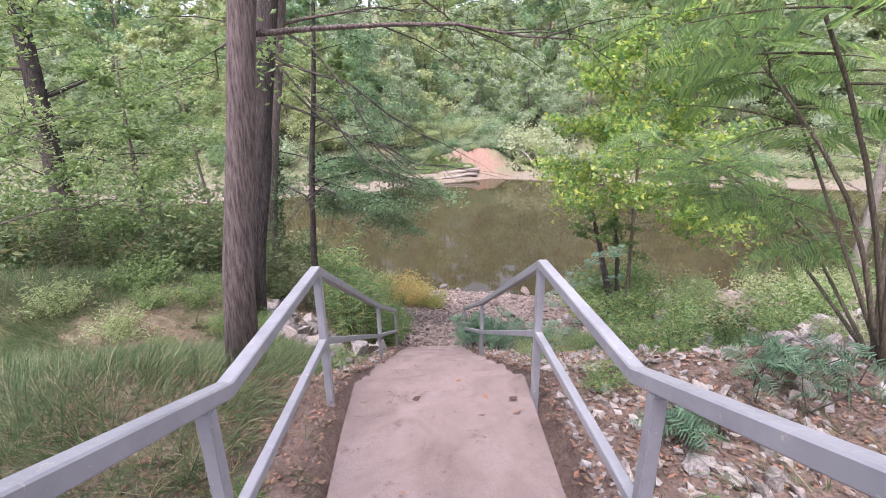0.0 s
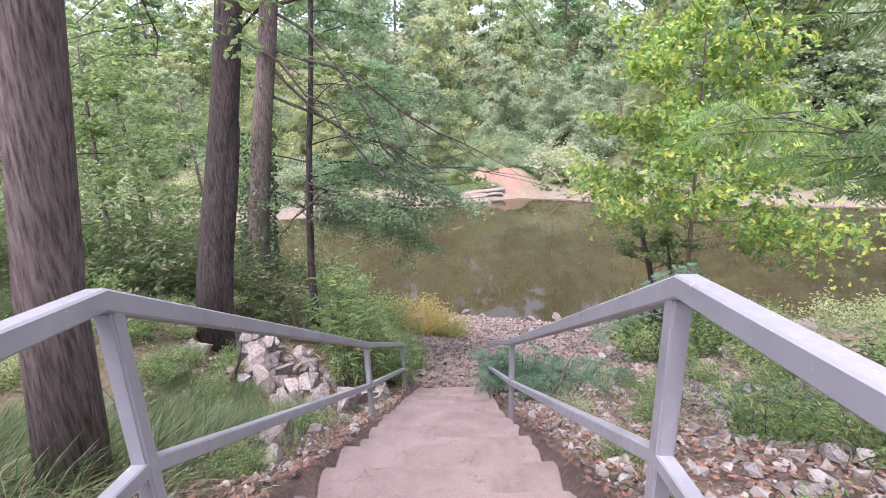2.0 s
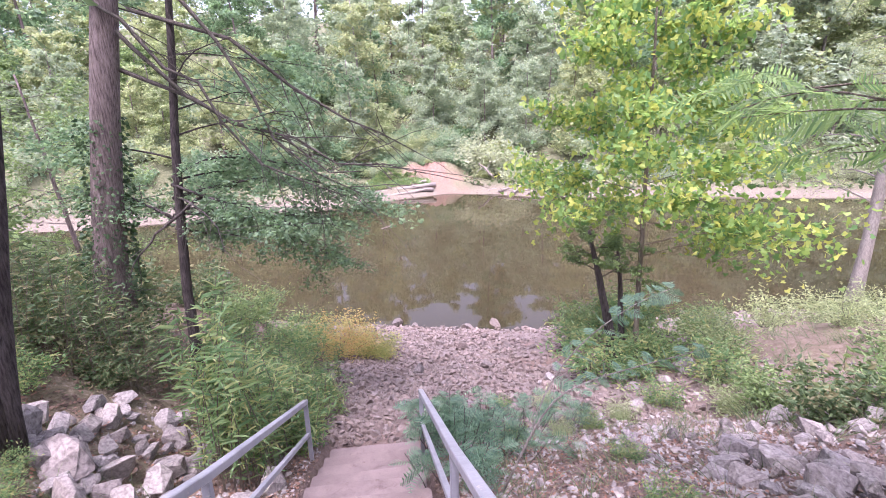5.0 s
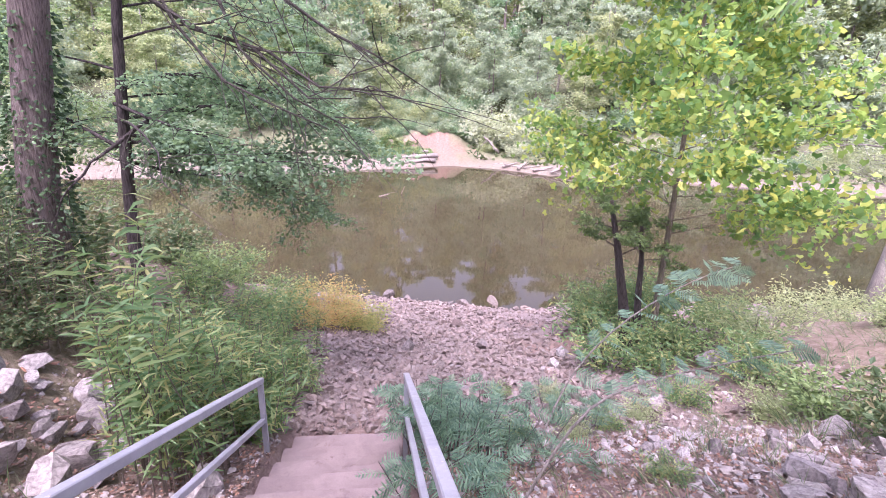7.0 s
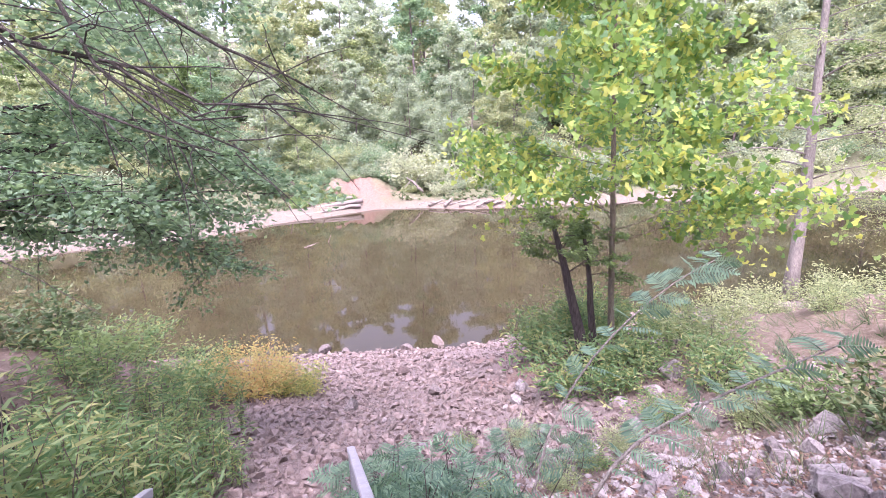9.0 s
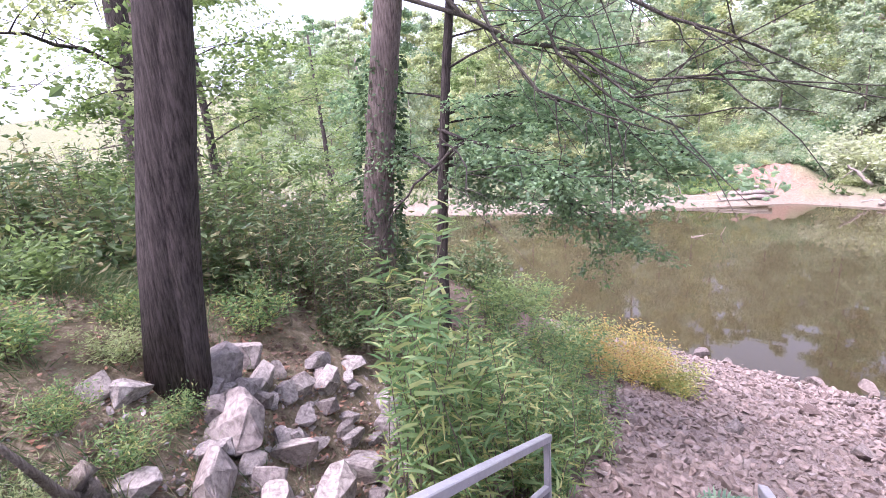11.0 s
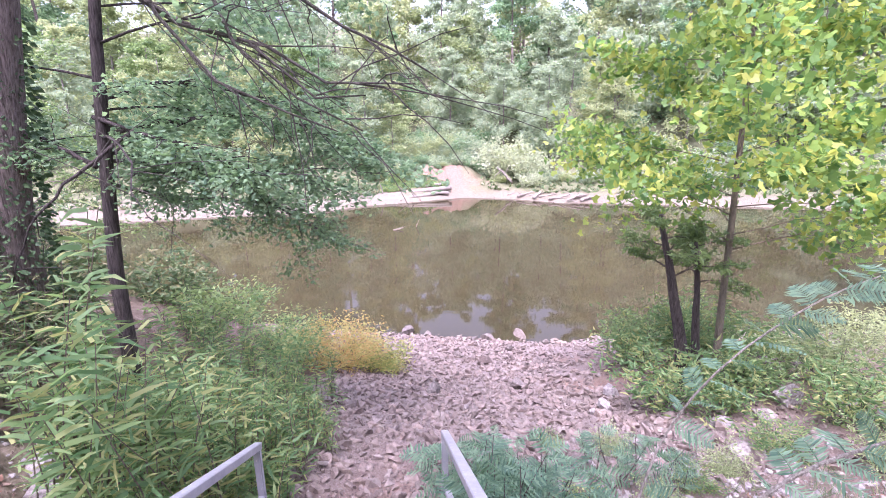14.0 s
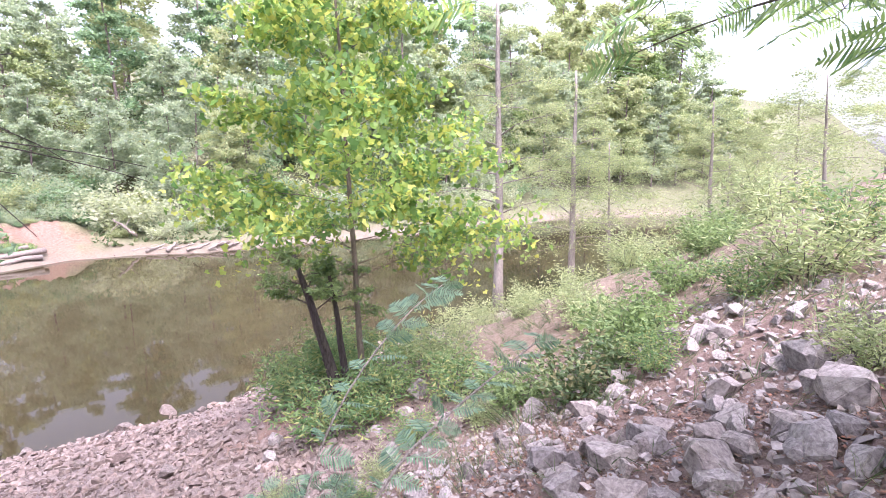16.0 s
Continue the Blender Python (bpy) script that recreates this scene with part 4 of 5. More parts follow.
for k, (x, y, t, w, n) in enumerate(((1.05, 8.6, 0.75, 0.45, 26), (1.25, 9.5, 0.6, 0.5, 18), (0.95, 7.5, 0.5, 0.35, 12), (1.7, 8.3, 0.55, 0.5, 14), (2.3, 2.95, 0.3, 0.35, 12), (1.3, 2.6, 0.25, 0.25, 8), (2.6, 9.6, 0.5, 0.6, 14))):
    fern_patch(x, y, t, w, n, "low clump of blue-green feathery mimosa seedlings", 80 + k)


# ---- river cane beside the steps ----
def cane_clump(x, y, wx, wy, n, tall, label, seed, blade=0.165, mat=None):
    z = ground_z(x, y)
    ob = thing("cane_clump", (x, y, z), label, "plant", "river cane")
    r = np.random.default_rng(seed)
    h, P, D = Heap(), [], []
    for k in range(n):
        bx, by = r.uniform(-wx, wx), r.uniform(-wy, wy)
        bz = ground_z(x + bx, y + by) - z
        t = tall * r.uniform(0.5, 1.1)
        lean = r.normal(size=2) * 0.13 * t
        u = np.linspace(0, 1, 5)
        pts = np.stack([bx + lean[0] * u ** 2, by + lean[1] * u ** 2, bz - 0.05 + t * u], 1)
        tube(h, pts, 0.008 * (1 - 0.7 * u), 4, cap=False)
        m = int(18 + 18 * t)
        w = r.uniform(0.1, 1.0, m) ** 0.75
        P.append(np.stack([np.interp(w, u, pts[:, i]) for i in range(3)], 1) + r.normal(size=(m, 3)) * 0.035)
        az = r.uniform(0, 6.28, m)
        D.append(np.stack([np.cos(az), np.sin(az), r.uniform(0.0, 0.8, m)], 1))
    h.make("stalk_thicket", BARK_MIM, ob, kind="stuff")
    lh = Heap()
    leaves(lh, np.concatenate(P), np.concatenate(D), blade, r, "blade", 0.13)
    lh.make("foliage", mat or LEAF_CANE, ob)
    return ob


for k, (x, y, wx, wy, n, t) in enumerate(((-1.3, 8.35, 0.35, 0.5, 55, 1.75), (-1.6, 9.6, 0.6, 0.7, 75, 1.4), (-0.98, 9.6, 0.25, 0.6, 34, 0.7), (-1.5, 11.0, 0.7, 0.8, 60, 0.95), (-2.3, 10.9, 0.5, 0.6, 34, 1.2), (-2.2, 12.3, 0.8, 0.8, 50, 1.1),
                                         (-4.1, 10.6, 0.5, 0.6, 24, 1.2))):
    cane_clump(x, y, wx, wy, n, t, "dense clump of leafy green river cane beside the path", 90 + k)
cane_clump(-1.62, 8.55, 0.13, 0.16, 9, 2.35, "tall leafy shoots of river cane above the clump", 120, 0.21)
for k, (x, y, wx, wy, n, t) in enumerate(((-1.25, 10.4, 0.5, 0.6, 60, 1.0), (-1.0, 11.3, 0.45, 0.6, 46, 0.75), (-1.9, 12.0, 0.7, 0.7, 60, 1.0), (-1.4, 12.9, 0.6, 0.6, 46, 0.85), (-2.4, 13.2, 0.6, 0.6, 40, 1.0),
                                         (-3.2, 10.1, 0.5, 0.5, 40, 1.3), (-4.6, 10.0, 0.6, 0.5, 46, 1.7), (-5.2, 9.2, 0.7, 0.6, 46, 1.6), (-4.0, 9.3, 0.4, 0.4, 30, 1.4), (-6.0, 10.4, 0.8, 0.7, 50, 1.8), (-4.5, 8.6, 0.5, 0.5, 34, 1.0), (-3.6, 9.8, 0.35, 0.35, 26, 1.5), (-6.6, 8.8, 0.8, 0.7, 46, 1.5), (-4.9, 12.2, 0.7, 0.6, 46, 1.5), (-7.6, 9.6, 0.9, 0.8, 46, 1.8))):
    # the thickets under the trees take the leaf colour with shade in it
    cane_clump(x, y, wx, wy, n, t, ("mixed green weeds and cane on the bank", "thicket of thin cane and dry stalks under the trees")[k > 4], 130 + k, 0.12, LEAF_SHADED if k > 4 else None)

# ---- shrubs ----
shrub("rust_shrub", (-0.95, 15.3, ground_z(-0.95, 15.3)), 1.2, 1.05, 34, 6500, 0.075, LEAF_RUST, "rounded shrub turning yellow and rust orange", 101, width=0.36)
shrub("rust_shrub", (-0.05, 15.2, ground_z(-0.05, 15.2)), 0.75, 0.75, 24, 3200, 0.07, LEAF_YELLOW, "low yellow-green shrub beside the gravel path", 102, width=0.36)
shrub("shore_shrub", (-2.1, 15.6, ground_z(-2.1, 15.6)), 1.1, 1.1, 22, 3200, 0.085, LEAF_CANE, "leafy green shrub by the waterline", 104)
shrub("shore_shrub", (-2.0, 14.6, ground_z(-2.0, 14.6)), 1.0, 1.0, 18, 1700, 0.1, LEAF_CANE, "leafy green shrub at the edge of the bank", 103)
SHRUBS = [shrub("bank_shrub", (40 + k * 4, -40, 0), 1.0, 0.75, 18, 1500, 0.1, m, l, 110 + k, group="shrubs on the bank", width=w)
          for k, (m, l, w) in enumerate(((LEAF_MID, "dense green shrub among stones", 0.45), (LEAF_PALE, "pale yellow-green willow shrub", 0.28), (LEAF_SHADED, "leafy green shrub under the trees, shade put into its colour", 0.5),
                                         (LEAF_CANE, "bright green weedy shrub", 0.3)))]
PLANTING = ((6.6, 8.0, 0, 0.95), (5.9, 7.4, 3, 0.6), (7.8, 8.9, 1, 0.8), (8.6, 8.0, 0, 0.8), (5.6, 9.6, 1, 0.6), (9.8, 10.4, 1, 0.8), (7.4, 6.8, 3, 0.7), (2.2, 10.8, 3, 0.3), (4.6, 12.0, 3, 1.3), (5.4, 11.8, 3, 1.1), (5.9, 12.3, 0, 1.0), (3.1, 9.3, 3, 0.35), (2.5, 8.9, 1, 0.3),
            (7.1, 11.8, 1, 1.2), (6.0, 9.2, 0, 0.9), (5.7, 8.1, 2, 0.95), (7.1, 7.9, 0, 0.9), (7.6, 6.3, 1, 1.2), (6.2, 10.7, 3, 1.1), (8.8, 9.7, 1, 0.9), (10.2, 12, 1, 0.9), (12.2, 13, 1, 1.0), (11, 8.2, 0, 0.9),
            (14.3, 11, 1, 1.6), (8.6, 14.2, 3, 1.2), (11.8, 15.6, 1, 1.3), (17.2, 14, 1, 1.7), (5.9, 13.5, 3, 1.35), (4.9, 13.7, 3, 1.25), (6.7, 14.5, 3, 1.35), (5.7, 14.8, 0, 1.3), (4.9, 10.3, 3, 0.6), (3.9, 9.9, 1, 0.45), (9.2, 6.0, 3, 1.1), (13, 7.5, 1, 1.5),
            (9.6, 15.9, 0, 1.0), (14.6, 16.6, 1, 1.3), (20, 13, 1, 1.8), (24, 11, 1, 1.9), (18.5, 9.5, 0, 1.7), (2.0, 3.75, 3, 0.45), (2.4, 4.7, 3, 0.5), (3.6, 5.2, 0, 0.45), (5.3, 5.6, 1, 0.6), (7.3, 4.6, 3, 0.8), (1.9, 4.3, 3, 0.5),
            (-4.6, 8.4, 2, 1.2), (-5.3, 10.9, 2, 1.6), (-6.3, 12.4, 0, 1.7), (-7.6, 8.3, 2, 1.4), (-8.4, 11.8, 0, 1.9), (-5.6, 14.2, 2, 1.5), (-6.6, 9.9, 3, 1.3), (-9.8, 9.4, 2, 1.8), (-11.4, 12.4, 0, 2.0), (-8.6, 14.4, 3, 1.7), (-4.1, 14.9, 2, 1.2),
            (-10.4, 7.2, 0, 1.5), (-12.6, 15, 2, 2.0), (-3.3, 16.3, 3, 1.2), (-5.2, 17.6, 2, 1.4), (-14.5, 7.5, 2, 2), (-7.2, 6.9, 3, 0.8), (-3.7, 11.2, 2, 1.0), (-3.2, 13.9, 0, 1.1), (-2.9, 6.2, 3, 0.4), (-3.5, 6.8, 3, 0.5), (-2.3, 5.9, 3, 0.35), (-3.9, 5.7, 1, 0.5), (-2.6, 6.9, 3, 0.35), (-4.4, 7.2, 0, 0.7), (-1.9, 5.3, 3, 0.3), (-3.2, 5.2, 3, 0.4), (-5.0, 6.2, 1, 0.6), (-3.6, 8.6, 3, 0.6), (-4.2, 9.2, 2, 0.9), (-3.3, 9.6, 2, 0.6), (1.3, 1.9, 3, 0.22), (1.15, 3.1, 3, 0.28), (1.6, 5.2, 3, 0.3), (2.9, 2.2, 0, 0.22), (2.2, 6.2, 3, 0.34), (3.0, 4.2, 3, 0.3), (1.25, 5.9, 1, 0.3), (2.7, 7.6, 3, 0.3), (1.9, 9.1, 3, 0.35), (2.9, 10.6, 1, 0.4), (1.0, 4.2, 3, 0.24), (-1.05, 2.2, 3, 0.2), (-1.0, 3.9, 3, 0.24), (-1.2, 5.4, 0, 0.26), (-2.45, 6.35, 1, 0.3), (-2.9, 6.75, 3, 0.32), (-3.3, 7.3, 1, 0.35), (-3.6, 7.6, 3, 0.4), (-2.75, 7.3, 3, 0.26), (-3.9, 6.4, 0, 0.4), (-2.2, 6.5, 3, 0.25))
for k, (x, y, v, s) in enumerate(PLANTING):
    set_at(SHRUBS[v], x, y, k * 47, s, 0.03)
for o in SHRUBS:
    for q in (*o.children_recursive, o):
        bpy.data.objects.remove(q)

# ---- far bank woods ----
FAR = []
for k in range(8):
    mat = (LEAF_FAR_HAZED, LEAF_FARY_HAZED, LEAF_FAR_HAZED, LEAF_PALE, LEAF_OAK, LEAF_FAR_HAZED, LEAF_FARY_HAZED, LEAF_MID)[k]
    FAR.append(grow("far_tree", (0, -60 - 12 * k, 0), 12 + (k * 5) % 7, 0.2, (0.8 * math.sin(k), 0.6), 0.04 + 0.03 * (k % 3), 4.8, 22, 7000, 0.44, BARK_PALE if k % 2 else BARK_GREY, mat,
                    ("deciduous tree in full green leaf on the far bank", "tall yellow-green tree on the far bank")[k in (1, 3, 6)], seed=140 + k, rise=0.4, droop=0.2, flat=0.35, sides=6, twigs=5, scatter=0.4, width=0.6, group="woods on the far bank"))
r = np.random.default_rng(9)
spots = []
for row, (d0, step, smin) in enumerate(((12, 4.5, 0.55), (18, 5.2, 0.75), (27, 6.5, 1.0), (38, 8.5, 1.15), (53, 11, 1.3))):
    x = -75.0
    while x < 100:
        spots.append((x + r.uniform(-2, 2), d0 + r.uniform(-2.5, 2.5), smin * r.uniform(0.75, 1.2)))
        x += step * r.uniform(0.8, 1.25)
for k, (x, d, s) in enumerate(spots):
    if (d < 12.5 and 2.5 < x < 8.5) or (x < -38 and d > 45):
        continue
    y = float(far_shore(x)) + d
    set_at(FAR[int(r.integers(0, 8))], x, y, r.uniform(0, 360), s * (1.45 if x > 38 else 1.0), 0.1)
for o in FAR:
    for q in (*o.children_recursive, o):
        bpy.data.objects.remove(q)
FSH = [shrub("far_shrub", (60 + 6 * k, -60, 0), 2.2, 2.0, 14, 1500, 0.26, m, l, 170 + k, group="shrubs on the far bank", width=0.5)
       for k, (m, l) in enumerate(((LEAF_FAR_HAZED, "low green shrub at the wood's edge"), (LEAF_WILLOW, "silvery grey-green willow bush"), (LEAF_FARY_HAZED, "yellowing shrub at the wood's edge"), (LEAF_OAK, "dark leafy shrub under the trees")))]
for k in range(60):
    x = -52 + k * 1.9 + r.uniform(-0.8, 0.8)
    d = r.uniform(8, 13) if not 1 < x < 10 else r.uniform(11, 14)
    set_at(FSH[(0, 3, 2, 0)[k % 4]], x, float(far_shore(x)) + d, r.uniform(0, 360), r.uniform(0.7, 1.35), 0.1)
for k in range(70):
    x = r.uniform(-40, 55)
    set_at(FSH[(0, 2, 0, 3)[k % 4]], x, float(far_shore(x)) + r.uniform(15, 34), r.uniform(0, 360), r.uniform(1.0, 1.9), 0.1)
for k in range(16):
    x = -1.0 + k * 0.75
    set_at(FSH[(2, 0, 3, 2)[k % 4]], x, float(far_shore(x)) + r.uniform(11.5, 16), r.uniform(0, 360), r.uniform(0.55, 0.95), 0.1)
for x, d, s in ((11.8, 7.6, 1.75), (13.6, 8.2, 1.4), (10.4, 9.5, 1.3), (44, 6, 1.6), (52, 8, 1.6)):
    set_at(FSH[1], x, float(far_shore(x)) + d, x * 50, s, 0.1)
for k in range(26):
    x = -0.6 + k * 0.36
    set_at(FSH[(2, 0, 3, 0)[k % 4]], x, float(far_shore(x)) + r.uniform(6.6, 9.0), r.uniform(0, 360), r.uniform(0.35, 0.7), 0.1)
for k in range(32):
    x = -2.5 + k * 0.37
    set_at(FSH[(0, 3, 2, 0)[k % 4]], x, float(far_shore(x)) + r.uniform(8.5, 13.5), r.uniform(0, 360), r.uniform(0.6, 1.0), 0.1)
for k in range(11):
    x = 1.4 + k * 0.52
    set_at(FSH[(3, 2, 0)[k % 3]], x, float(far_shore(x)) + r.uniform(5.7, 6.8), r.uniform(0, 360), r.uniform(0.16, 0.3), 0.08)
for k in range(30):
    x = 8.2 + k * 1.15 + r.uniform(-0.4, 0.4)
    set_at(FSH[(3, 0, 2, 0, 1)[k % 5]], x, float(far_shore(x)) + r.uniform(4.5, 8.5), r.uniform(0, 360), r.uniform(0.45, 0.8), 0.1)
for o in FSH:
    for q in (*o.children_recursive, o):
        bpy.data.objects.remove(q)
# unseen trees, added to close the place behind and shade the steps from above
for k, (x, y) in enumerate(((-6, -7), (5.5, -8), (14, -9), (-11, -4), (2.5, -14), (-3, -16), (24, -2), (-3.4, -2.6), (7.5, -13))):
    grow("upper_tree", (x, y, ground_z(x, y)), 11, 0.17, (0.4 * math.cos(k), 0.3), 0.36, 4.2, 14, 8000, 0.17, BARK_GREY, LEAF_MID,
         "added unseen broad-leaved tree that closes and shades the upper bank", seed=190 + k, group="trees on the upper bank", twigs=6, scatter=0.25, clear=True)


# ---- stones ----
STONES = []
for k in range(9):
    v, t = stone_mesh(np.random.default_rng(300 + k), True, 0.72)
    ob = build("boulder", v, [t], STONE)
    STONES.append(ob.data)
    bpy.data.objects.remove(ob)
PEBBLES = []
for k in range(8):
    v, t = stone_mesh(np.random.default_rng(330 + k), True, 0.66)
    ob = build("rock", v, [t], STONE)
    PEBBLES.append(ob.data)
    bpy.data.objects.remove(ob)
rs = np.random.default_rng(17)
LABELS = ("angular grey riprap boulder lying on the bank", "pale broken boulder with sharp edges", "blocky grey stone half sunk in leaf litter")


def boulder(x, y, size, name="boulder", label="", mat=None, lift=0.18, category="stone", group="riprap boulders"):
    k = int(rs.integers(0, len(STONES)))
    size *= 0.8
    ob = new(name, STONES[k] if size > 0.36 else PEBBLES[k % 8])
    ob.matrix_world = pose(x, y, ground_z(x, y) + size * lift, rs.uniform(-25, 25), rs.uniform(-25, 25), rs.uniform(0, 360))
    ob.scale = (size, size * rs.uniform(0.8, 1.1), size * rs.uniform(0.85, 1.15))
    return tagged(ob, label or LABELS[k % 3], category, group)


for x, y, s in ((-2.62, 7.62, 0.78), (-3.0, 7.75, 0.6), (-2.93, 8.1, 0.5), (-2.88, 8.45, 0.45), (-2.88, 8.8, 0.5), (-2.66, 8.24, 0.34), (-2.7, 8.55, 0.34), (-2.3, 7.8, 0.55), (-2.02, 7.85, 0.55), (-2.32, 7.15, 0.6), (-2.12, 8.25, 0.5), (-2.42, 6.85, 0.34),
                (-2.4, 8.5, 0.34), (-2.45, 8.15, 0.3), (-2.05, 7.35, 0.5), (-2.35, 9.0, 0.5), (-2.6, 9.3, 0.45), (-3.2, 8.2, 0.5), (-3.1, 8.9, 0.4), (-1.15, 4.75, 0.45), (-1.3, 5.6, 0.4), (-1.15, 6.7, 0.62), (-0.98, 7.9, 0.55), (-1.5, 5.0, 0.3),
                (-1.7, 6.2, 0.5), (-1.6, 7.0, 0.5), (-1.35, 6.15, 0.35), (-1.95, 6.8, 0.4), (-1.05, 7.3, 0.45), (-2.05, 8.7, 0.35), (-2.55, 9.6, 0.35), (-1.0, 5.2, 0.25), (-1.75, 7.5, 0.4)):
    boulder(x, y, s)
for x, y, s in ((3.47, 6.2, 0.52), (3.8, 6.95, 0.5), (3.83, 7.5, 0.42), (4.35, 6.9, 0.46), (3.72, 5.8, 0.42), (3.05, 5.36, 0.3), (3.42, 5.36, 0.32), (4.65, 8.55, 0.42), (5.05, 7.8, 0.5), (4.62, 5.7, 0.62), (4.95, 5.3, 0.46), (4.45, 6.3, 0.4), (3.7, 8.31, 0.42), (3.3, 8.6, 0.3),
                (4.1, 7.2, 0.45), (3.4, 7.1, 0.4), (4.2, 7.8, 0.4), (3.15, 6.6, 0.45), (2.85, 5.9, 0.4), (4.0, 6.4, 0.45), (5.0, 6.5, 0.5), (5.4, 6.0, 0.5), (5.6, 5.2, 0.5), (4.3, 5.1, 0.4), (3.8, 4.9, 0.32), (6.1, 11.5, 0.6), (5.1, 12.2, 0.4), (5.9, 12.6, 0.5), (4.6, 11.9, 0.45), (3.6, 12.2, 0.4), (4.9, 11.2, 0.35), (6.7, 12.6, 0.5), (5.5, 11.2, 0.45), (6.6, 11.0, 0.5), (4.05, 12.9, 0.45), (4.5, 10.4, 0.4)):
    boulder(x, y, s)
count = 0
while count < 125:
    x, y = rs.uniform(1.0, 9.0), rs.uniform(1.2, 13.5)
    keep = 0.9 if x > 2.6 and y < 9 else 0.35
    if rs.uniform() < keep and not (x < 1.2 and y < 9):
        boulder(x, y, rs.uniform(0.1, 0.34) * (1.0 if y < 9 else 0.8), "rock", "broken grey rock among leaf litter and gravel", group="loose rocks")
        count += 1
for k in range(38):
    x = rs.uniform(-3.2, -0.95)
    y = rs.uniform(4.0, 9.4)
    boulder(x, y, rs.uniform(0.1, 0.26), "rock", "small broken rock among dead leaves", group="loose rocks")
for x, y, s in ((0.6, 20.3, 0.75), (1.2, 19.9, 0.45), (4.2, 19.65, 0.85), (3.1, 19.4, 0.55), (2.6, 19.0, 0.4), (0.1, 19.8, 0.4), (4.9, 19.0, 0.35), (11.5, 18.7, 0.5), (12.6, 18.6, 0.6), (13.4, 18.4, 0.5), (14.4, 18.2, 0.6), (1.8, 16.4, 0.45), (3.6, 15.6, 0.5), (0.9, 13.4, 0.5), (2.6, 13.8, 0.6), (1.4, 12.2, 0.4), (3.3, 17.4, 0.4)):
    ob = boulder(x, y, s, "shore_stone", "flat grey stone at the water's edge", group="stones along the shore", lift=0.12)
    ob.data = ob.data.copy()
    ob.data.materials[0] = WETSTONE
ob = boulder(2.27, 15.6, 0.5, "dark_rock", "dark reddish-brown rock on the gravel", group="stones along the shore")
ob.data = ob.data.copy()
ob.data.materials[0] = DARKSTONE
for k in range(90):
    boulder(rs.uniform(1.1, 4.8), rs.uniform(1.0, 4.8), rs.uniform(0.07, 0.24), "rock", "broken grey rock among red-brown dead leaves", group="loose rocks")
for k in range(110):
    boulder(rs.uniform(2.9, 7.2), rs.uniform(4.8, 8.8), rs.uniform(0.18, 0.4))
for k in range(46):
    boulder(rs.uniform(-3.1, -1.85), rs.uniform(7.0, 9.5), rs.uniform(0.2, 0.42))
# pale rubble on the far right of the bank
for k in range(44):
    boulder(rs.uniform(5.6, 10), rs.uniform(3.6, 5.6), rs.uniform(0.2, 0.5), "rock", "pale rubble stone on the slope", group="loose rocks")


def gravel(name, n, area, lo, hi, mat, label, seed, keep=None):
    g = np.random.default_rng(seed)
    protos = [stone_mesh(np.random.default_rng(400 + i), False, 0.62) for i in range(6)]
    x, y = g.uniform(area[0], area[1], n), g.uniform(area[2], area[3], n)
    if keep is not None:
        ok = keep(x, y, g)
        x, y = x[ok], y[ok]
    z = height(x, y)
    ok = z > WATER_Z - 0.15
    x, y, z = x[ok], y[ok], z[ok]
    h = Heap()
    size = lo * (hi / lo) ** (g.uniform(0, 1, len(x)) ** 2.2)
    a = g.uniform(0, 6.28, len(x))
    tl = g.normal(size=(len(x), 2)) * 0.25
    for i in range(6):
        v, t = protos[i]
        idx = np.arange(len(x))[i::6]
        c, s = np.cos(a[idx])[:, None], np.sin(a[idx])[:, None]
        X = (v[None, :, 0] * c - v[None, :, 1] * s) * size[idx, None]
        Y = (v[None, :, 0] * s + v[None, :, 1] * c) * size[idx, None]
        Z = v[None, :, 2] * size[idx, None] + X * tl[idx, :1] + Y * tl[idx, 1:]
        V = np.stack([X + x[idx, None], Y + y[idx, None], Z + z[idx, None] + 0.12 * size[idx, None]], -1).reshape(-1, 3)
        k = np.arange(len(idx))[:, None, None] * len(v)
        h.add(V, tris=(k + t[None]).reshape(-1, 3))
    ob = h.make(name, mat)
    return tagged(ob, label, "gravel", kind="stuff")


def in_path(x, y, g):
    w = fbm(x, y, 0.8)
    return (x > -1.2 + 0.35 * w + 0.10 * np.maximum(0, y - 13)) & (g.uniform(size=len(x)) < np.where(x > 4.2 + w, 0.35, 1.0))


gravel("gravel", 22000, (-1.8, 7.5, 9.6, 20.4), 0.035, 0.22, COBBLE, "pinkish-grey river gravel of broken cobbles", 21, in_path)
gravel("scree", 17000, (0.75, 8.0, 0.5, 10.5), 0.025, 0.12, STONE, "small broken stones scattered over the bank", 22, lambda x, y, g: g.uniform(size=len(x)) < np.clip(1.15 - 0.12 * x, 0.2, 1))
gravel("scree", 2200, (2.6, 7.5, 4.0, 9.0), 0.04, 0.15, STONE, "broken stones between the boulders", 26)
gravel("scree", 2500, (-3.0, -0.7, 3.4, 9.6), 0.025, 0.09, STONE, "small stones among leaf litter", 23)
gravel("shore_gravel", 3000, (-60, 60, 33, 55), 0.08, 0.3, SHORE, "pale gravel along the far shore", 24, lambda x, y, g: ((x < 4.5) | (x > 9.0)) & (y - far_shore(x) > -0.3) & (y - far_shore(x) < 0.9 + 3.2 * (1 - smooth(x, -6, 1)) + 0.5 * fbm(x, y, 0.5)))
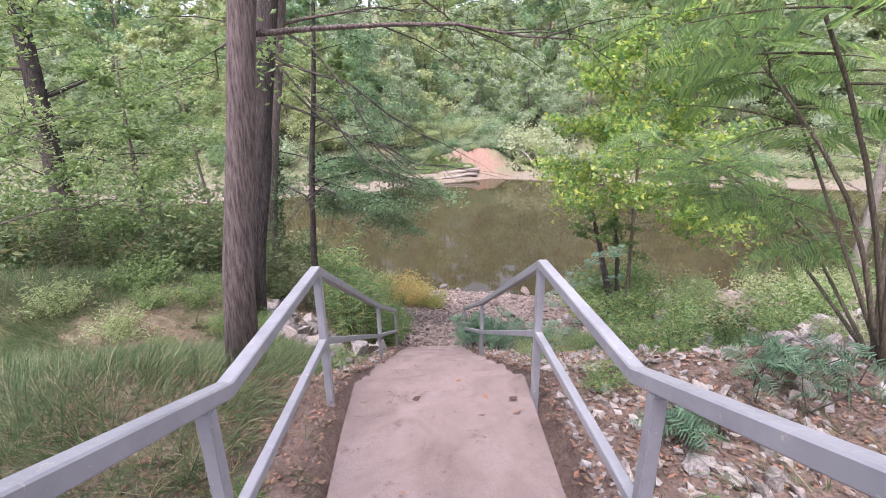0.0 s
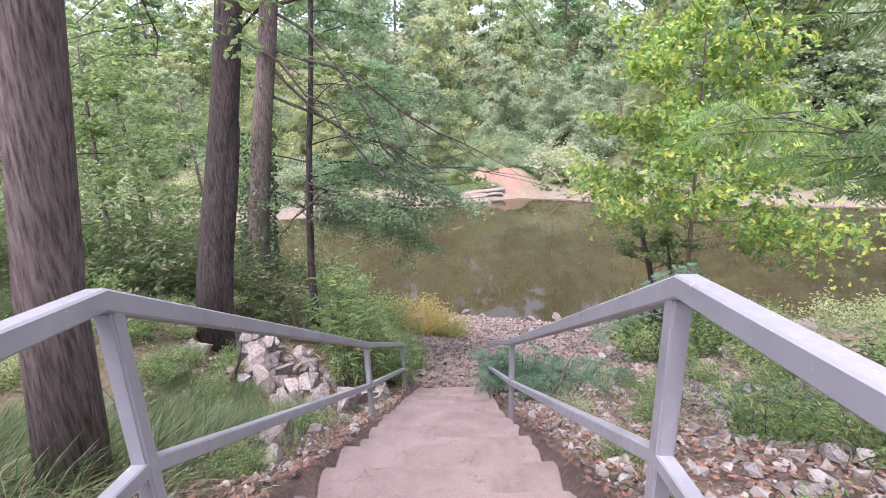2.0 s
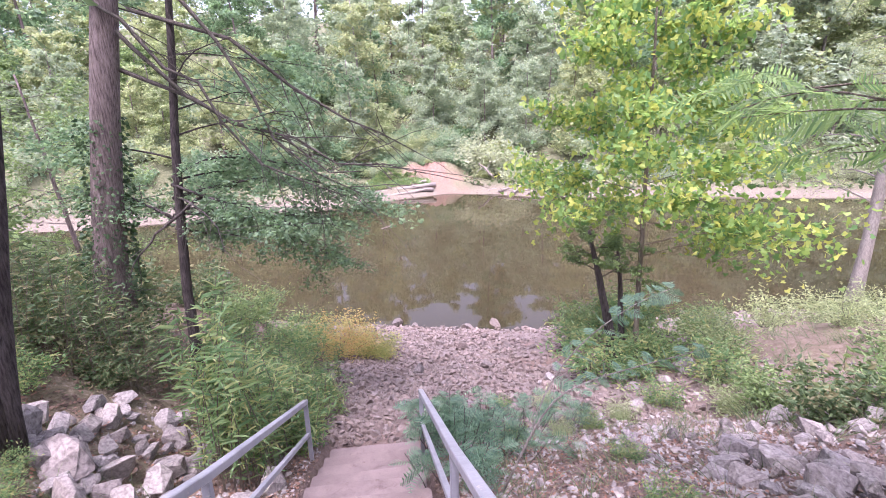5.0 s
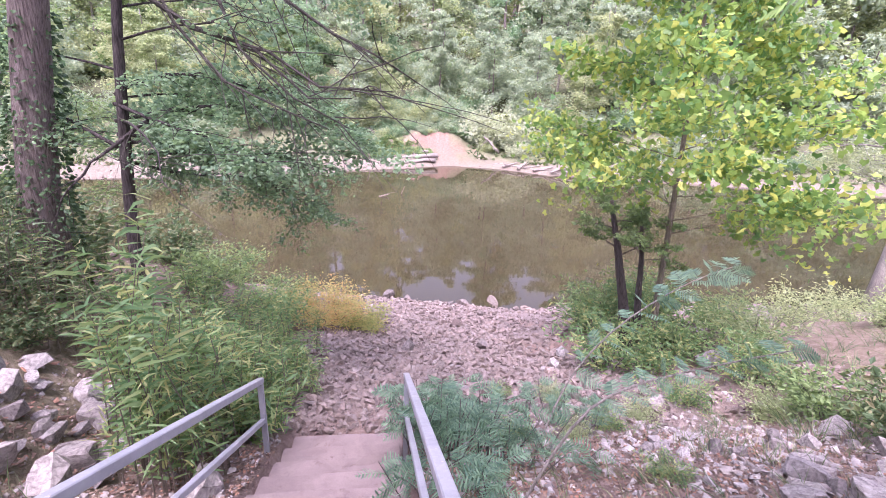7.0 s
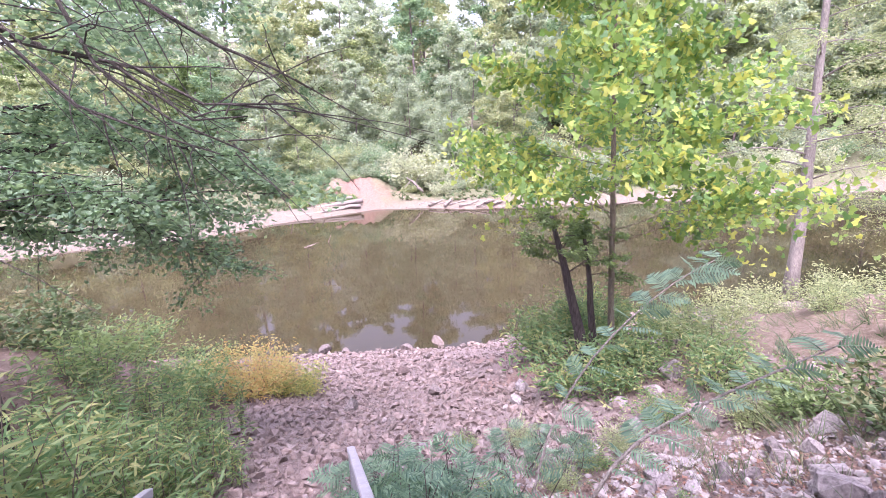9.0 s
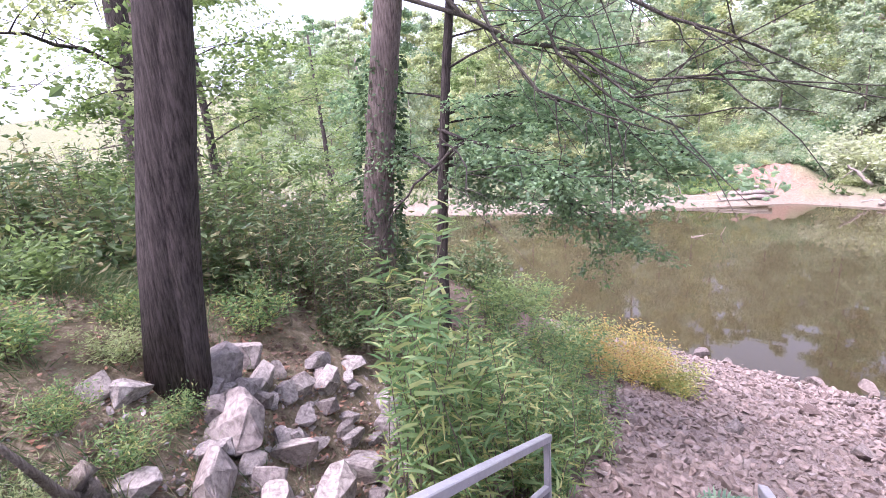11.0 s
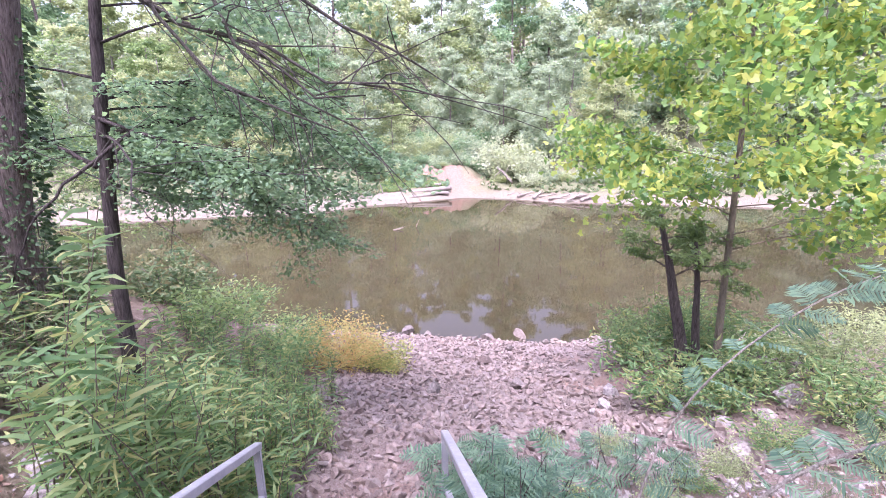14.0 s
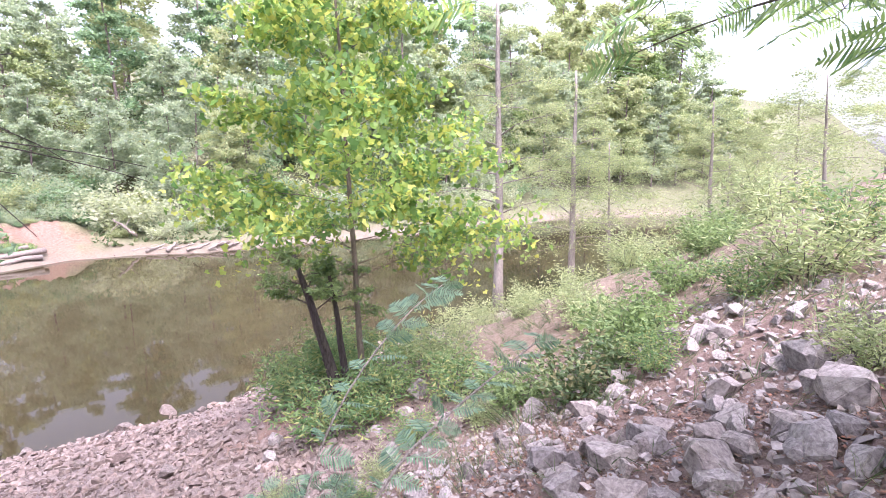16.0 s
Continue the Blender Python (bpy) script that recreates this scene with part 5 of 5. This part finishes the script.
gravel("shore_gravel", 1500, (5, 24, 16.5, 19.8), 0.06, 0.35, COBBLE, "pale stones along the near shore", 25, lambda x, y, g: np.abs(y - near_shore(x) + 0.5) < 0.9)


# ---- grass and dead leaves ----
def grass(name, n, area, length, label, seed, keep=None, mat=None, wide=0.014):
    g = np.random.default_rng(seed)
    x, y = g.uniform(area[0], area[1], n), g.uniform(area[2], area[3], n)
    ok = fbm(x, y, 1.1) + g.normal(size=n) * 0.3 > -0.6
    if keep is not None:
        ok &= keep(x, y)
    x, y = x[ok], y[ok]
    reps = 13
    x = (x[:, None] + g.normal(size=(len(x), reps)) * 0.03).ravel()
    y = (y[:, None] + g.normal(size=(len(y), reps)) * 0.03).ravel()
    P = np.stack([x, y, height(x, y) - 0.02], 1)
    flow = np.stack([np.sin(x * 1.3 + y), np.cos(y * 1.1 - x * 0.7)], 1) * 0.7
    D = np.concatenate([g.normal(size=(len(x), 2)) * 0.5 + flow, g.uniform(0.45, 1.3, (len(x), 1))], 1)
    h = Heap()
    leaves(h, P, D, length, g, "blade", wide)
    return tagged(h.make(name, mat or GRASS), label, "grass", kind="stuff")


grass("tall_grass", 9500, (-7.5, -1.0, -0.8, 8.2), 0.36, "long fine green grass bent over with straw", 41, lambda x, y: (x < -1.15) & ~((x > -2.9) & (y > 6.4)), wide=0.011)
grass("tall_grass", 2600, (-13, -5, 0, 12), 0.5, "long grass under the trees", 42)
grass("grass_tufts", 420, (0.9, 6.5, 1.2, 10), 0.32, "sparse green grass between stones", 43)
grass("grass_tufts", 500, (5, 14, 5, 15), 0.5, "weedy grass on the bank", 44)
grass("grass_tufts", 260, (-2.6, -0.75, 2.0, 7.5), 0.25, "thin grass beside the steps", 45)
grass("far_grass", 5200, (-40, 45, 36, 57), 0.5, "green grass on the far bank", 46, lambda x, y: (y - far_shore(x) > np.where(np.abs(x - 1.5) < 4.5, 2.3, 1.9)) & (y - far_shore(x) < 9) & ((x < 4.6) | (x > 8.6)) & ~((y - far_shore(x) > 3.9) & (x > 0.6) & (x < 8.5)), wide=0.14)
grass("far_grass", 2600, (-0.9, 4.9, 46.4, 50.0), 0.42, "bright green grass on a mound behind the logs", 48, lambda x, y: y - far_shore(x) > 2.2, LEAF_CANE, 0.12)
grass("grass_tufts", 2400, (-5.2, -2.0, 4.4, 7.8), 0.3, "grass and weeds on the soil bank", 47)


def dead_leaves(name, n, area, seed, label, size=0.065, z=None):
    g = np.random.default_rng(seed)
    x, y = g.uniform(area[0], area[1], n), g.uniform(area[2], area[3], n)
    if z is None:
        ok = np.abs(x) > 0.68
        x, y = x[ok], y[ok]
        zz = height(x, y) + g.uniform(0.005, 0.03, len(x))
    else:
        zz = z(y) + 0.008
    P = np.stack([x, y, zz], 1)
    a = g.uniform(0, 6.28, len(x))
    D = np.stack([np.cos(a), np.sin(a), g.normal(size=len(x)) * 0.2 - 0.15], 1)
    h = Heap()
    leaves(h, P, D, size, g, "oval", 0.6, 0.75)
    return tagged(h.make(name, LITTER), label, "dead leaves", kind="stuff")


dead_leaves("leaf_litter", 60000, (-4.2, 5.0, -0.5, 9.0), 51, "brown and reddish dead leaves on the ground", 0.04)
dead_leaves("leaf_litter", 2500, (-6, -2.2, 7.5, 13), 52, "dead leaves under the trees", 0.08)
dead_leaves("fallen_leaves", 16, (-0.5, 0.5, 1.2, 3.15), 53, "a few dry leaves lying on the concrete landing", 0.07, lambda y: 0 * y + 0.004)


# ---- driftwood and logs ----
def log(name, a, b, r0, label, category, seed, stubs=3, group=""):
    a, b = np.array(a, dtype=float), np.array(b, dtype=float)
    ob = thing(name, tuple(a), label, category, group)
    g = np.random.default_rng(seed)
    u = np.linspace(0, 1, 9)
    ln = np.outer(u, b - a) + g.normal(size=(9, 3)) * r0 * 0.35
    h = Heap()
    tube(h, ln, r0 * (1 - 0.55 * u), 9, 0.09, seed)
    h.make("trunk", DRIFT, ob, smooth=True)
    for k in range(stubs):
        p = ln[2 + 2 * k % 7]
        d = g.normal(size=3) + [0, 0, 0.8]
        d /= np.linalg.norm(d)
        s = Heap()
        w = np.linspace(0, 1, 4)
        tube(s, p + np.outer(w * g.uniform(0.4, 1.3), d) + g.normal(size=(4, 3)) * 0.03, r0 * 0.35 * (1 - 0.7 * w), 5, 0.05, seed)
        s.make("branch_stub", DRIFT, ob, smooth=True)
    return ob


log("fallen_log", (5.3, 48.0, -6.1), (-2.6, 46.1, -6.5), 0.22, "long weathered grey log on the far bank", "log", 1, 3, "logs on the far bank")
log("fallen_log", (5.0, 47.3, -6.4), (-1.2, 45.4, -6.68), 0.18, "bleached log at the far waterline", "log", 2, 2, "logs on the far bank")
log("fallen_log", (4.4, 48.9, -5.85), (0.4, 48.1, -6.1), 0.15, "smaller bleached log on the far bank", "log", 3, 2, "logs on the far bank")
for k in range(11):
    x = 10.2 + 0.6 * k
    y = float(far_shore(x)) + 0.5
    log("driftwood", (x, y + 0.3 * (-1) ** k, -6.6), (x + rs.uniform(0.8, 1.9), y + 0.3 + rs.uniform(-0.6, 0.6), -6.45 + rs.uniform(0, 0.35)), rs.uniform(0.06, 0.15), "tangled pale driftwood at the far shore", "driftwood", 10 + k, 1, "driftwood pile")
log("driftwood", (11.3, 50.0, -5.95), (10.0, 50.5, -4.5), 0.14, "dark leaning snag on the far bank", "driftwood", 30, 3)
log("driftwood", (0.2, 53.0, -5.1), (-3.6, 55.5, -3.4), 0.14, "thin fallen trunk leaning on the far slope", "log", 31, 2)
log("floating_twig", (0.1, 35.2, WATER_Z + 0.02), (0.75, 35.35, WATER_Z + 0.12), 0.05, "pale twig sticking out of the water", "twig", 32, 2)
log("floating_twig", (1.6, 36.0, WATER_Z), (1.8, 35.9, WATER_Z + 0.55), 0.03, "thin stick standing in the water", "twig", 33, 1)
log("burnt_stump", (-2.42, 6.6, ground_z(-2.42, 6.6) - 0.05), (-2.4, 6.62, ground_z(-2.42, 6.6) + 0.2), 0.1, "small dark rotten stump in the bank", "stump", 34, 1)
